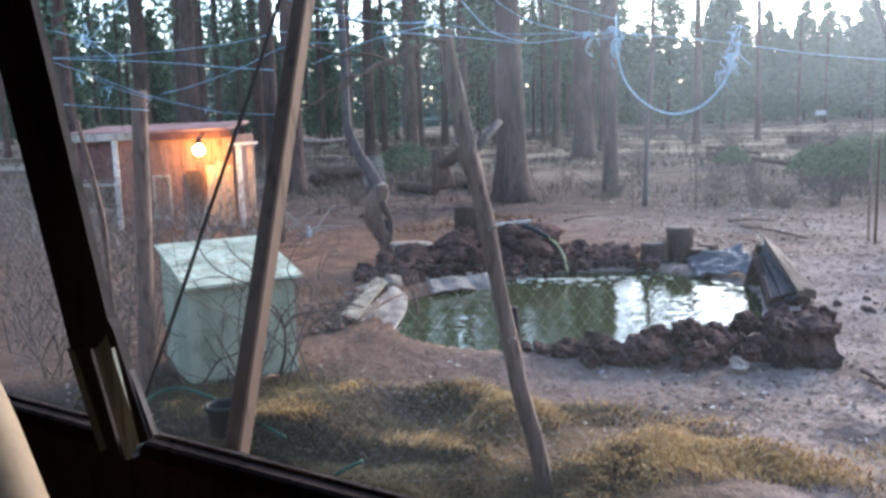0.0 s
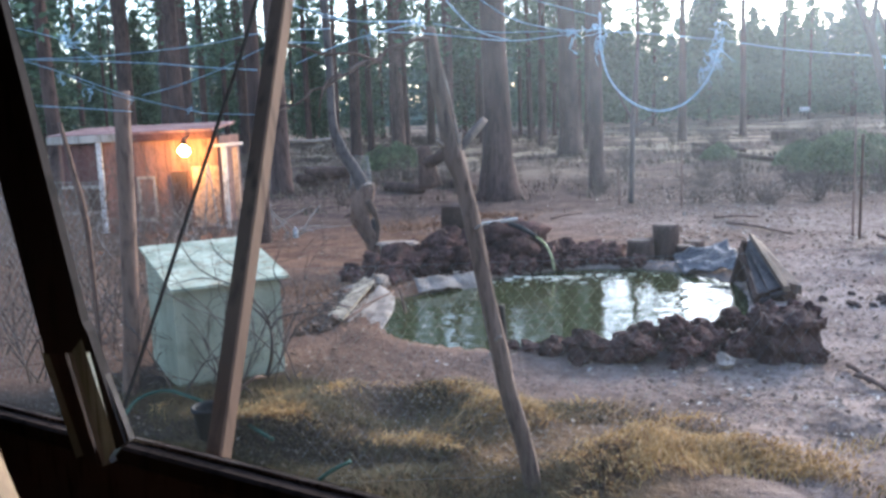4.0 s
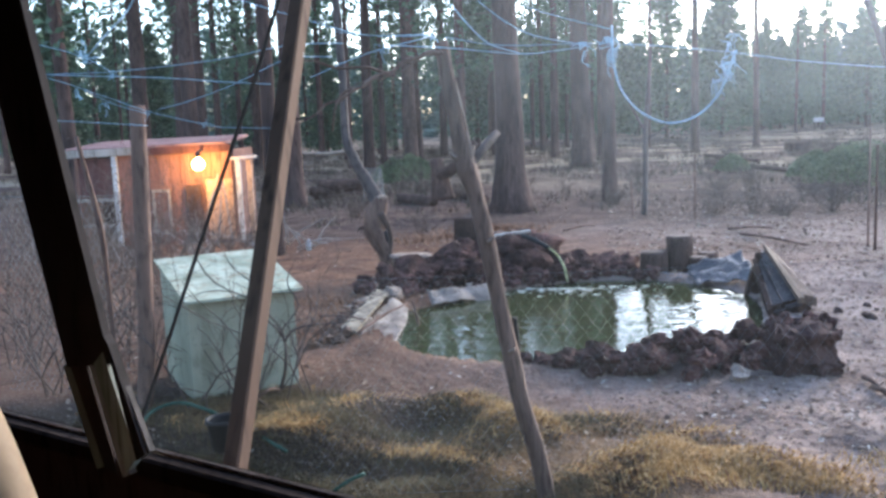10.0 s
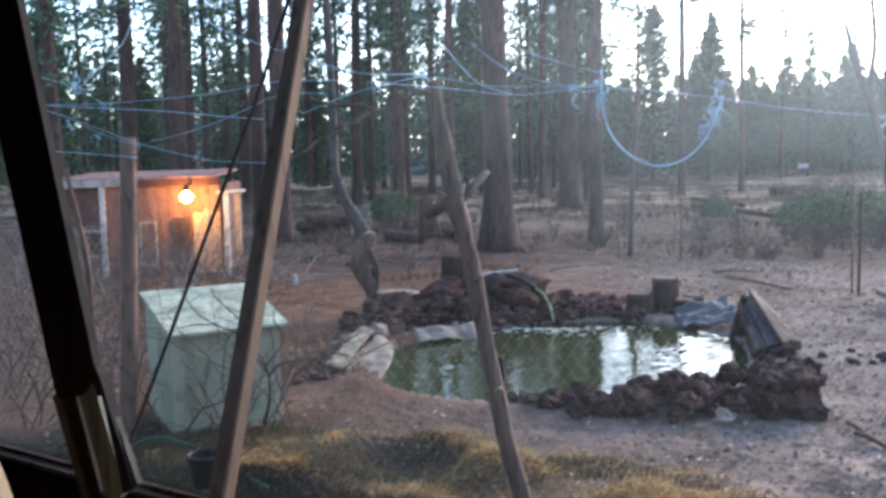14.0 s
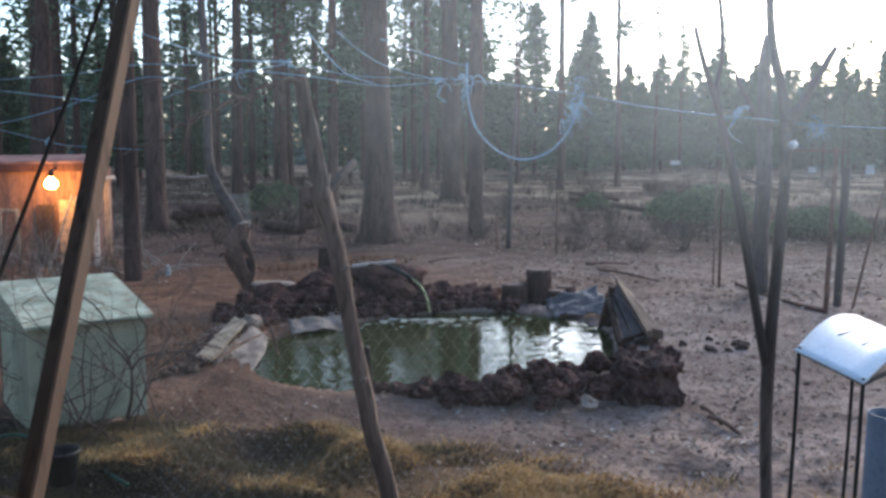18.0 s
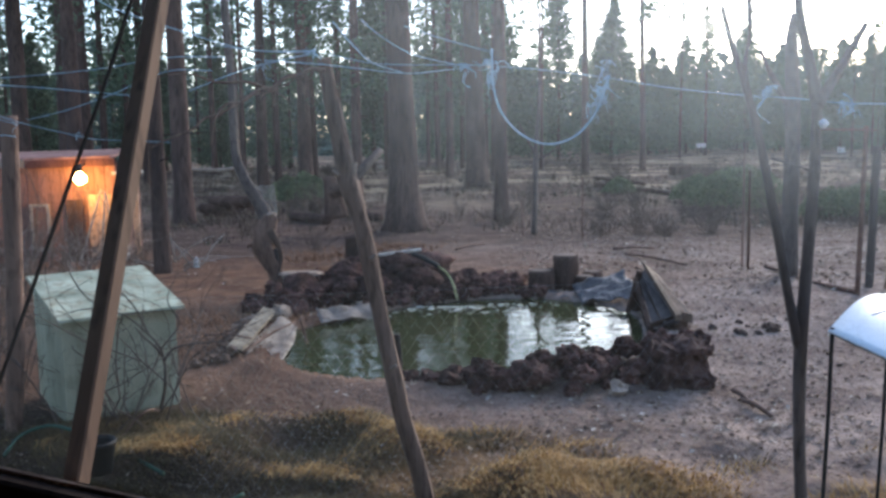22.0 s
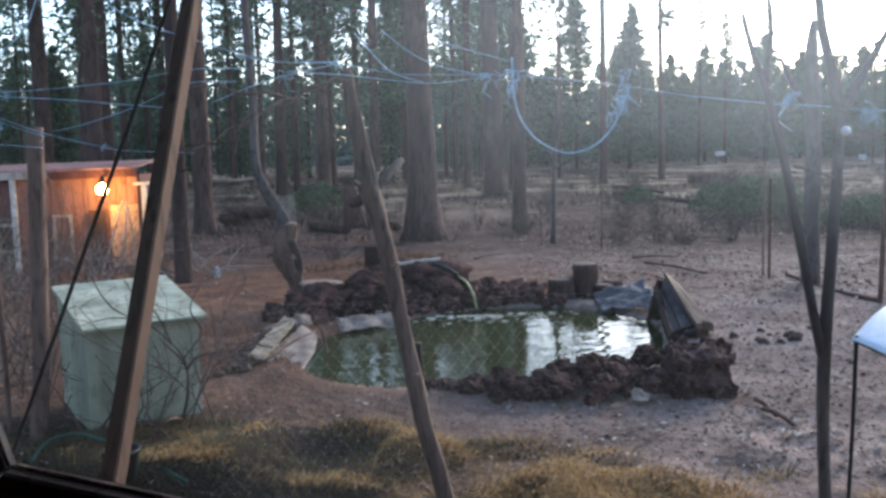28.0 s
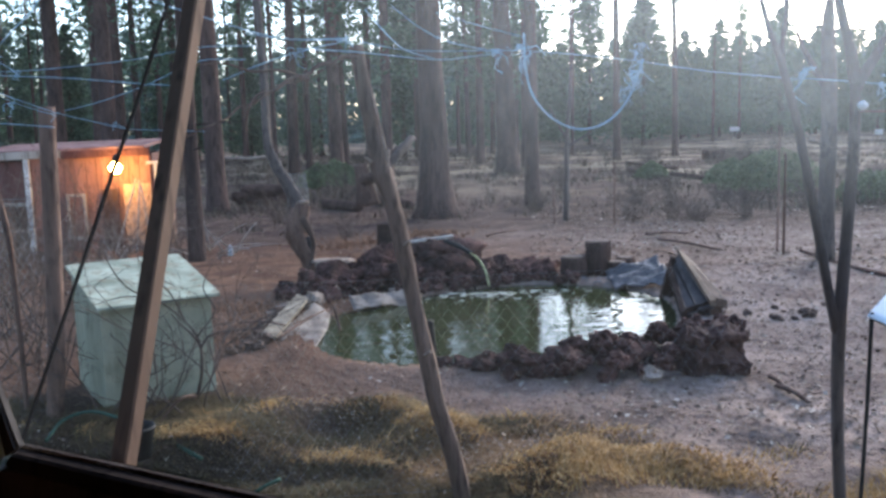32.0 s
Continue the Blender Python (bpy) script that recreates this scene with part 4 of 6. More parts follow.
def shrub(name, at, height, spread, seed, n, r, label, material, group="", depth=3, up=1.0):
    rnd = random.Random(seed)
    t = placed(name, at, label, "shrub", group)
    bm = bmesh.new()

    def grow(o, d, l, r, k):
        p = [o]
        for _ in range(3):
            d = (d + Vector((rnd.gauss(0, 0.28), rnd.gauss(0, 0.28), rnd.gauss(0, 0.2)))).normalized()
            p.append(p[-1] + d * l / 3)
        tube(bm, p, [r, r * 0.6], 4)
        if k:
            for q in (p[1], p[2], p[3]):
                if rnd.random() < 0.8:
                    grow(q, (d + Vector((rnd.gauss(0, 0.7), rnd.gauss(0, 0.7), rnd.gauss(0.1, 0.4)))).normalized(), l * rnd.uniform(0.45, 0.75), r * 0.55, k - 1)

    for _ in range(n):
        a = rnd.uniform(0, 6.28)
        grow(Vector((rnd.gauss(0, spread * 0.15), rnd.gauss(0, spread * 0.15), -0.02)), Vector((math.cos(a) * spread / height, math.sin(a) * spread / height, up)).normalized(), height * rnd.uniform(0.5, 0.75), r, depth)
    part("stems", bm, material, t)
    return t


SH = (-1.279, 6.490, 0.000)
t = placed("bare_shrub", SH, "bare dark thorny shrub in front of the green house", "shrub")
limb(t, "stem", [SH, (-1.118, 5.900, 0.330), (-1.113, 5.900, 0.504), (-1.167, 5.900, 0.603), (-1.230, 5.900, 0.663), (-1.288, 5.900, 0.742)], [0.014, 0.011, 0.009, 0.008, 0.005, 0.003], M_TWIG, 6, 0.2)
limb(t, "stem", [(-1.113, 5.900, 0.504), (-1.055, 5.900, 0.578), (-0.949, 5.950, 0.600), (-0.804, 6.000, 0.594), (-0.641, 6.100, 0.592)], [0.009, 0.008, 0.007, 0.005, 0.003], M_TWIG, 6, 0.2)
limb(t, "stem", [(-1.113, 5.900, 0.504), (-1.126, 5.880, 0.586), (-1.190, 5.860, 0.689), (-1.345, 5.850, 0.831), (-1.531, 5.800, 0.886), (-1.756, 5.800, 0.840)], [0.008, 0.007, 0.006, 0.005, 0.004, 0.002], M_TWIG, 6, 0.2)
limb(t, "stem", [(-1.363, 5.850, 0.835), (-1.540, 5.850, 0.934), (-1.639, 5.850, 1.080), (-1.673, 5.850, 1.201)], [0.005, 0.005, 0.004, 0.002], M_TWIG, 5, 0.2)
limb(t, "stem", [(-1.190, 5.860, 0.689), (-1.286, 5.860, 0.902), (-1.424, 5.860, 1.039), (-1.470, 5.860, 1.153)], [0.005, 0.005, 0.004, 0.002], M_TWIG, 5, 0.2)
limb(t, "stem", [(-1.126, 5.880, 0.586), (-1.003, 5.880, 0.752), (-1.067, 5.880, 0.907), (-1.003, 5.900, 1.070)], [0.005, 0.005, 0.004, 0.002], M_TWIG, 5, 0.2)
limb(t, "stem", [(-1.345, 5.850, 0.831), (-1.177, 5.850, 0.842), (-0.962, 5.900, 0.842)], [0.005, 0.004, 0.002], M_TWIG, 5, 0.2)
limb(t, "stem", [SH, (-1.224, 5.850, 0.193), (-1.313, 5.800, 0.128), (-1.383, 5.750, 0.039)], [0.01, 0.008, 0.006, 0.003], M_SNAG, 6, 0.2)
for k in range(4):
    shrub("bare_shrub", (-1.75 + 0.22 * k, 6.05 + 0.06 * k, 0.0), 1.15 + 0.1 * (k % 2), 0.55, 66 + k, 3, 0.007, "thin bare shrub reaching over the green roof", M_TWIG, "bare shrubs by the green house")
for k in range(5):
    p = ((-1.378, 7.296, 0.000), (-1.949, 7.107, 0.450), (-1.514, 6.790, 0.500), (-2.127, 6.927, 0.900), (-1.503, 6.492, 0.900))[k]
    shrub("bare_shrub", (p[0], p[1] - 0.25, 0.02), 0.75 if k else 0.5, 0.35, 60 + k, 4, 0.006, "wispy bare shrub beside the green house", M_TWIG, "bare shrubs by the green house")

M_BLACK = surf("black_plastic", (0.006, 0.006, 0.006), (0.012, 0.012, 0.012), 6, 40, 0.6, 0.1, spec=0.15)
BK = (-1.395, 5.283, 0.000)
t = placed("plant_pot", BK, "black plastic plant pot lying by the lawn edge", "pot")
bm = bmesh.new()
prof = [(0.0, 0.0), (0.075, 0.0), (0.1, 0.17), (0.11, 0.17), (0.11, 0.195), (0.098, 0.195), (0.094, 0.17), (0.07, 0.015), (0.0, 0.015)]
rings = [[bm.verts.new((r * math.cos(a), r * math.sin(a), z)) for a in np.linspace(0, 2 * np.pi, 24, endpoint=False)] for r, z in prof[1:-1]]
for a, b in zip(rings, rings[1:]):
    for k in range(24):
        bm.faces.new((a[k], a[(k + 1) % 24], b[(k + 1) % 24], b[k]))
bm.faces.new(rings[0][::-1])
bm.faces.new(rings[-1])
part("pot", bm, M_BLACK, t, smooth=True)
M_HOSE = surf("green_garden_hose", (0.014, 0.04, 0.026), (0.025, 0.065, 0.042), 10, 60, 0.5, 0.1)
t = placed("garden_hose", (-2.129, 6.025, 0.000), "green garden hose looping over the ground", "hose")
limb(t, "hose", [(-2.046, 5.619, 0.020), (-2.033, 5.893, 0.060), (-1.857, 5.927, 0.100), (-1.617, 5.739, 0.100), (-1.495, 5.711, 0.050), (-1.273, 5.492, 0.030), (-0.983, 5.065, 0.050)], [0.012], M_HOSE, 8, 0.0)
t = placed("garden_hose", (-0.605, 4.607, 0.020), "length of green hose lying in dry grass", "hose")
limb(t, "hose", [(-0.648, 4.376, 0.060), (-0.558, 4.370, 0.130), (-0.464, 4.441, 0.150)], [0.011], M_HOSE, 8, 0.0)

# ---- rocks round the pond ----
def rocks(name, spots, group, label, material=M_ROCK, seed=0):
    rnd = random.Random(seed)
    for i, (x, y, z, r) in enumerate(spots):
        bm = stone(r, seed + i * 1.7 + 0.3, 2 if r < 0.1 else 3, rnd.uniform(0.6, 0.95), 0.6)
        bmesh.ops.rotate(bm, verts=bm.verts, cent=(0, 0, 0), matrix=Matrix.Rotation(rnd.uniform(0, 6.28), 3, "Z"))
        ob = part(name, bm, material, None, smooth=r > 0.14)
        ob.location = (x, y, max(ground_z(x, y), -0.05) + z + r * 0.35)
        tagged(ob, label, "rock", group)


def along(line, n, rmin, rmax, wide, seed, pile=0.0):
    rnd = random.Random(seed)
    p = [Vector(q) for q in line]
    out = []
    for i in range(n):
        u = (i + rnd.random() * 0.8) / n * (len(p) - 1)
        k = min(int(u), len(p) - 2)
        q = p[k].lerp(p[k + 1], u - k)
        r = rnd.uniform(rmin, rmax)
        out.append((q.x + rnd.gauss(0, wide), q.y + rnd.gauss(0, wide), rnd.choice((0, 0, pile)), r))
    return out


LAVA = "rough dark reddish lava rock at the pond edge"
rocks("lava_boulder", [(-0.42, 10.35, 0.05, 0.27), (-0.02, 10.55, 0.0, 0.25), (0.12, 10.75, 0.2, 0.22), (0.52, 10.62, 0.02, 0.29), (0.98, 10.72, 0.0, 0.3), (1.32, 10.85, 0.02, 0.24), (0.72, 10.9, 0.26, 0.24), (1.08, 11.0, 0.24, 0.24), (0.3, 10.95, 0.22, 0.2), (1.62, 11.02, 0.0, 0.21), (1.92, 11.08, 0.0, 0.22), (2.2, 11.1, 0.0, 0.17)], "rocks of the far bank", "large rounded dark brown lava boulder in the bank", seed=11)
rocks("lava_rock", along([(1.45, 10.78), (1.8, 10.92), (2.25, 11.0)], 12, 0.06, 0.14, 0.05, 12, 0.05), "rocks of the far bank", LAVA, seed=30)
rocks("lava_rock", along([(-0.95, 10.3), (-0.6, 10.15), (-0.1, 10.3), (0.5, 10.4), (1.2, 10.6)], 30, 0.07, 0.17, 0.08, 1, 0.14), "rocks of the far bank", LAVA, seed=1)
rocks("lava_rock", [(0.6, 11.5, 0.16, 0.24), (0.98, 11.55, 0.2, 0.24), (0.78, 11.5, 0.14, 0.22)] + along([(0.05, 10.8), (0.6, 11.0), (1.15, 11.2)], 14, 0.09, 0.17, 0.1, 2, 0.22), "rocks of the far bank", LAVA, seed=50)
rocks("lava_rock", along([(-0.3, 11.6), (0.3, 11.7), (0.9, 11.8)], 12, 0.1, 0.18, 0.1, 3, 0.1), "rocks of the far bank", LAVA, seed=90)
rocks("lava_rock", along([(0.85, 6.72), (1.2, 6.5), (1.6, 6.55), (2.0, 6.6), (2.4, 6.62)], 64, 0.045, 0.115, 0.09, 4, 0.09), "rocks of the near bank", LAVA, seed=130)
rocks("lava_rock", along([(1.72, 6.86), (2.1, 6.9), (2.6, 6.9), (2.85, 7.1)], 52, 0.05, 0.12, 0.08, 5, 0.13), "rocks of the near bank", LAVA, seed=170)
rocks("lava_rock", along([(2.9, 7.2), (3.15, 7.6), (3.35, 7.95)], 14, 0.05, 0.1, 0.06, 8, 0.0), "rocks of the near bank", LAVA, seed=330)
rocks("lava_rock", along([(0.55, 6.88), (0.8, 6.75), (1.0, 6.65)], 9, 0.05, 0.1, 0.05, 6, 0.0), "rocks of the near bank", LAVA, seed=210)
SHORE = [PC + Vector((math.cos(a), math.sin(a))) * (pond_radius(a) + 0.1) for a in np.linspace(2.35, 0.95, 9)]
rocks("lava_rock", along([(q.x, q.y) for q in SHORE], 34, 0.06, 0.13, 0.035, 14, 0.02), "rocks of the far bank", LAVA, seed=410)
rocks("stone", along([(-0.95, 9.35), (-0.7, 9.55), (-0.5, 9.7)], 9, 0.06, 0.13, 0.07, 7, 0.05), "stones of the far bank", "rounded pinkish-brown stone at the bank", M_STONE, seed=250)
rocks("stone", [(2.05, 6.28, 0.02, 0.07), (0.25, 10.0, 0.0, 0.07), (-1.0, 9.2, 0.0, 0.09)], "stones of the far bank", "pale angular stone at the pond edge", M_STONE, seed=270)

# sawn log block and stumps
M_LOG = surf("damp_dark_log", (0.042, 0.026, 0.021), (0.085, 0.05, 0.038), 5, 25, 0.95, 0.8, (1, 1, 0.35), dist=0.02, spec=0.05)
M_CUT = surf("weathered_end_grain", (0.1, 0.07, 0.055), (0.16, 0.11, 0.085), 6, 50, 0.85, 0.3, dist=0.006)


def stump(at, r, h, seed, label="sawn log stump with weathered grey top"):
    t = placed("tree_stump", at, label, "stump", "stumps by the pond")
    bm = bmesh.new()
    tube(bm, [(0, 0, -0.06), (0, 0, h * 0.3), (0.01, 0, h * 0.7), (0.0, 0, h - 0.012)], [r * 1.06, r, r * 0.97, r * 0.98], 20, 0.12, seed)
    part("bark", bm, M_LOG, t, smooth=True)
    bm = bmesh.new()
    tube(bm, [(0, 0, h - 0.01), (0, 0, h), (0, 0, h + 0.004)], [r * 0.9, r * 0.88, r * 0.84], 20, 0.1, seed)
    part("cut_top", bm, M_CUT, t, "pale weathered end grain")
    return t


stump((2.83, 10.95, 0), 0.165, 0.44, 1)
stump((2.5, 10.85, 0), 0.17, 0.27, 2, "short dark log stump at the water's edge")
stump((3.03, 10.8, 0), 0.12, 0.19, 3, "short dark log stump at the water's edge")
stump((3.2, 11.0, 0), 0.13, 0.21, 4, "short dark log stump at the water's edge")
bm = bmesh.new()
bmesh.ops.create_cube(bm, size=1.0)
bmesh.ops.subdivide_edges(bm, edges=bm.edges[:], cuts=9, use_grid_fill=True)
for v in bm.verts:
    q = v.co.copy()
    k = 1 - 0.13 * (abs(q.x) * 2) ** 4 * (abs(q.y) * 2) ** 4 - 0.1 * (abs(q.x) * 2) ** 5 * (max(q.z, 0) * 2) ** 5
    v.co = Vector((q.x * 0.44 * k, q.y * 0.34 * k, (q.z + 0.42) * 0.34)) + 0.085 * noise.noise_vector(q * 2.6) + 0.045 * noise.noise_vector(q * 7)
blk = part("log_block", bm, surf("reddish_rotten_block", (0.045, 0.024, 0.02), (0.1, 0.058, 0.047), 5, 22, 0.95, 1.0, (1, 1, 0.5), dist=0.03), None)
blk.location = (2.58, 6.5, 0.0)
blk.rotation_euler = (0, 0, 0.15)
tagged(blk, "squat reddish rotten log block beside the rocks", "log block")

# ---- plank trough sliding into the water, with liner ----
M_PLANK = surf("wet_brown_plank", (0.028, 0.018, 0.014), (0.06, 0.037, 0.028), 4, 40, 1.0, 0.4, (1, 1, 1), dist=0.004, spec=0.03)
M_WETPLANK = surf("wet_slimy_plank", (0.026, 0.02, 0.019), (0.055, 0.044, 0.042), 5, 30, 0.55, 0.5, (1, 1, 1), dist=0.006, spec=0.2)
M_PLANKL = surf("dry_tan_plank", (0.08, 0.053, 0.038), (0.16, 0.11, 0.08), 4, 40, 0.8, 0.4, (1, 1, 1), dist=0.004)
t = placed("plank_trough", (3.3, 8.7, 0), "old wooden plank trough tilted at the pond edge", "trough")


def quad_board(p, q, r, w, thick):
    """A board over four corners, with a thickness."""
    bm = bmesh.new()
    f = bm.faces.new([bm.verts.new(c) for c in (p, q, r, w)])
    g = bmesh.ops.extrude_face_region(bm, geom=[f])
    bmesh.ops.translate(bm, verts=[c for c in g["geom"] if isinstance(c, bmesh.types.BMVert)], vec=thick)
    bmesh.ops.recalc_face_normals(bm, faces=bm.faces)
    return under(t, bm)


BL, BI, BR, BO = (Vector(c) for c in ((3.128, 9.2, 0.401), (3.187, 9.22, 0.402), (3.26, 9.25, 0.537), (3.49, 9.42, 0.416)))
FL, FI, FR, FO = (Vector(c) for c in ((2.94, 8.2, 0.083), (2.986, 8.2, 0.098), (3.225, 8.2, 0.176), (3.42, 8.32, 0.19)))
deep = Vector((0.03, 0.02, -0.05))
part("side_plank", quad_board(BL, BI, FI, FL, (0.02, 0.01, -0.12)), M_PLANK, t)
floor_in, floor_out = BI.lerp(BR, 0.42), FI.lerp(FR, 0.42)
part("bottom_plank", quad_board(BI + deep, floor_in + deep * 1.1, floor_out + deep * 1.1, FI + deep, (0.02, 0.01, -0.03)), M_WETPLANK, t, "wet blue-grey bottom plank")
part("bottom_plank", quad_board(floor_in + deep * 0.7 + Vector((0.006, 0, 0.004)), BR + deep * 0.9, FR + deep * 0.9, floor_out + deep * 0.7 + Vector((0.006, 0, 0.004)), (0.02, 0.01, -0.03)), M_WETPLANK, t, "wet blue-grey bottom plank")
for k, (a, b) in enumerate(((0.0, 0.42), (0.47, 1.0))):
    p, q = BR.lerp(BO, a), BR.lerp(BO, b)
    r, w = FR.lerp(FO, b), FR.lerp(FO, a)
    part("side_plank", quad_board(p + Vector((0, 0, 0.02 - 0.03 * k)), q + Vector((0, 0, 0.0 - 0.03 * k)), r + Vector((0, -0.05 * k, -0.02 * k)), w + Vector((0, 0.06 * k, 0.01)), (0.01, 0.01, -0.06 - 0.03 * k)), M_PLANKL, t, "dry tan weathered side plank")
part("end_board", quad_board(FI + Vector((-0.01, 0.05, 0.0)), FR + Vector((0, 0.05, -0.01)), FR + Vector((0.03, 0.08, -0.2)), FI + Vector((0.02, 0.08, -0.13)), (0.0, 0.025, 0)), M_PLANK, t)
part("end_board", quad_board(FR + Vector((0.005, 0.05, -0.03)), FO + Vector((0, 0.05, -0.03)), FO + Vector((0, 0.06, -0.2)), FR + Vector((0.03, 0.06, -0.2)), (0.0, 0.025, 0)), M_PLANK, t)
part("prop", under(t, beam(bmesh.new(), BR + Vector((0.04, 0.06, -0.1)), Vector((3.2, 9.4, -0.03)), 0.16, 0.07)), M_PLANK, t)
part("prop", under(t, beam(bmesh.new(), BO + Vector((-0.03, -0.05, -0.08)), Vector((3.42, 9.35, -0.03)), 0.1, 0.07)), M_PLANK, t)

M_LINER = surf("grey_pond_liner", (0.06, 0.054, 0.055), (0.12, 0.11, 0.11), 5, 30, 0.35, 0.6, vary=0.1, dist=0.03)
M_MUDLINER = surf("muddy_pond_liner", (0.09, 0.072, 0.06), (0.18, 0.148, 0.124), 5, 24, 0.55, 0.6, vary=0.1, dist=0.03, c3=(0.09, 0.065, 0.048))


def sheet(name, a, b, c, d, lift, seed, label, material, n=16):
    """A wrinkled sheet between four corners, lying on the bank."""
    a, b, c, d = (Vector(q) for q in (a, b, c, d))
    bm = bmesh.new()
    g = []
    for i in range(n + 1):
        row = []
        for j in range(n + 1):
            u, v = i / n, j / n
            p = a.lerp(b, u).lerp(d.lerp(c, u), v)
            p.x += 0.04 * noise.noise(p * 3 + Vector((seed, 0, 0)))
            p.y += 0.04 * noise.noise(p * 3 + Vector((0, seed, 0)))
            p.z += lift * (0.6 * noise.noise(Vector((p.x * 4, p.y * 4, seed))) + 0.4 * noise.noise(Vector((p.x * 11, p.y * 11, seed))))
            row.append(bm.verts.new(p))
        g.append(row)
    for i in range(n):
        for j in range(n):
            bm.faces.new((g[i][j], g[i + 1][j], g[i + 1][j + 1], g[i][j + 1]))
    r = bmesh.ops.extrude_face_region(bm, geom=bm.faces[:])
    bmesh.ops.translate(bm, verts=[q for q in r["geom"] if isinstance(q, bmesh.types.BMVert)], vec=(0, 0, 0.006))
    ob = part(name, bm, material, None, smooth=True)
    return tagged(ob, label, "pond liner", "pond liner sheets")


sheet("pond_liner", (2.75, 9.9, 0.03), (3.35, 9.6, 0.12), (3.4, 10.4, 0.28), (2.85, 10.7, 0.1), 0.12, 1, "crumpled grey pond liner draped up the bank", M_LINER)
sheet("pond_liner", (-0.88, 8.0, 0.06), (-0.52, 7.68, -0.005), (-0.42, 9.2, -0.005), (-0.62, 9.35, 0.12), 0.05, 2, "muddy pale pond liner edge on the bank", M_MUDLINER)
sheet("pond_liner", (-0.2, 9.3, 0.02), (0.45, 9.65, 0.0), (0.42, 9.85, 0.12), (-0.25, 9.5, 0.14), 0.06, 3, "muddy grey pond liner fold at the water", M_MUDLINER)
sheet("pond_liner", (2.35, 10.42, 0.0), (2.85, 10.3, 0.0), (2.9, 10.6, 0.05), (2.4, 10.65, 0.04), 0.05, 4, "grey pond liner scrap beside the stumps", M_LINER)

M_OLDBOARD = surf("mossy_pale_board", (0.13, 0.105, 0.075), (0.24, 0.2, 0.145), 7, 22, 0.85, 0.5, dist=0.006, c3=(0.08, 0.058, 0.038))
t = placed("loose_board", (-0.6, 8.95, 0.1), "mossy pale board lying on the pond bank", "board")
part("board", quad_board((-0.99, 7.93, 0.13), (-0.85, 7.85, 0.11), (-0.645, 9.03, 0.22), (-0.77, 9.2, 0.24), (0, 0, -0.025)), M_OLDBOARD, t)
t = placed("loose_board", (0.79, 11.37, 0.48), "narrow whitish board laid across the rocks", "board")
part("board", under(t, beam(bmesh.new(), (0.50, 11.3, 0.47), (1.056, 11.45, 0.505), 0.03, 0.035, (0, -0.4, 1))), surf("whitish_board", (0.36, 0.32, 0.27), (0.5, 0.45, 0.39), 4, 30, 0.7, 0.3), t)
t = placed("loose_board", (0.232, 11.900, 0.494), "upright brown board end beside the rock pile", "board")
part("board", under(t, beam(bmesh.new(), (0.214, 11.600, 0.226), (0.233, 11.600, 0.677), 0.3, 0.05, (0.2, -1, 0))), M_PLANK, t)
t = placed("flat_stone", (-0.464, 10.95, 0.315), "flat pale pinkish slab of stone", "stone")
bm = stone(0.25, 8.8, 3, 0.13, 0.3)
part("slab", bm, M_STONE, t, smooth=True)
for p, q, r in (((-1.265, 8.564, 0.100), (-0.761, 7.886, 0.200), 0.012), ((-0.832, 7.778, 0.100), (-0.411, 8.568, 0.200), 0.014), ((-0.304, 8.357, 0.020), (-0.365, 8.447, 0.250), 0.016), ((2.912, 6.207, 0.020), (2.863, 5.785, 0.020), 0.02), ((4.579, 14.040, 0.020), (5.040, 12.530, 0.020), 0.025), ((4.596, 14.659, 0.020), (5.186, 14.239, 0.060), 0.02), ((1.893, 14.610, 0.100), (2.502, 15.202, 0.100), 0.02), ((2.859, 5.966, 0.020), (2.887, 5.541, 0.020), 0.022)):
    t = placed("fallen_stick", p, "crooked fallen stick lying on the ground", "stick", "fallen sticks")
    m = (Vector(p) + Vector(q)) / 2 + Vector((0, 0.02, 0.02))
    limb(t, "stick", [p, m, q], [r, r * 0.9, r * 0.5], M_SNAG, 6, 0.3)
# root and turf heap by the box
rocks("turf_clod", along([(-1.15, 7.75), (-1.0, 8.2), (-0.95, 8.7), (-0.95, 9.3)], 46, 0.025, 0.075, 0.09, 21, 0.03), "clods of the near bank", "crumbly brown clod of turf and roots", surf("turf_clod", (0.07, 0.045, 0.033), (0.14, 0.09, 0.065), 8, 40, 0.95, 1.0, dist=0.03), seed=300)

rocks("turf_clod", along([(3.75, 8.1), (4.1, 8.3), (4.5, 8.3)], 14, 0.03, 0.06, 0.16, 23, -0.02), "clods of the near bank", "dark crumbly clod of dug earth", surf("dug_earth", (0.05, 0.032, 0.025), (0.09, 0.058, 0.045), 8, 40, 0.95, 1.0, dist=0.03), seed=360)

# water spout
t = placed("water_spout", (1.155, 11.132, 0.330), "short dark pipe pouring a thin stream into the pond", "spout")
limb(t, "pipe", [(0.884, 10.600, 0.558), (1.022, 10.450, 0.511), (1.162, 10.300, 0.440)], [0.028, 0.028, 0.026], M_BLACK, 10, 0.05)
ms = surf("algae_stained_stream", (0.2, 0.19, 0.08), (0.34, 0.32, 0.18), 6, 30, 0.15, 0.2)
limb(t, "stream", [(1.155, 10.300, 0.440), (1.245, 10.250, 0.365), (1.314, 10.200, 0.239), (1.350, 10.160, 0.061)], [0.008, 0.012, 0.014, 0.013], ms, 8, 0.25, "yellow-green stream")

# ---- snag and wood behind the pond ----
t = placed("dead_snag", (-0.702, 11.159, 0.000), "crooked dead tree with broken bulging base", "tree")
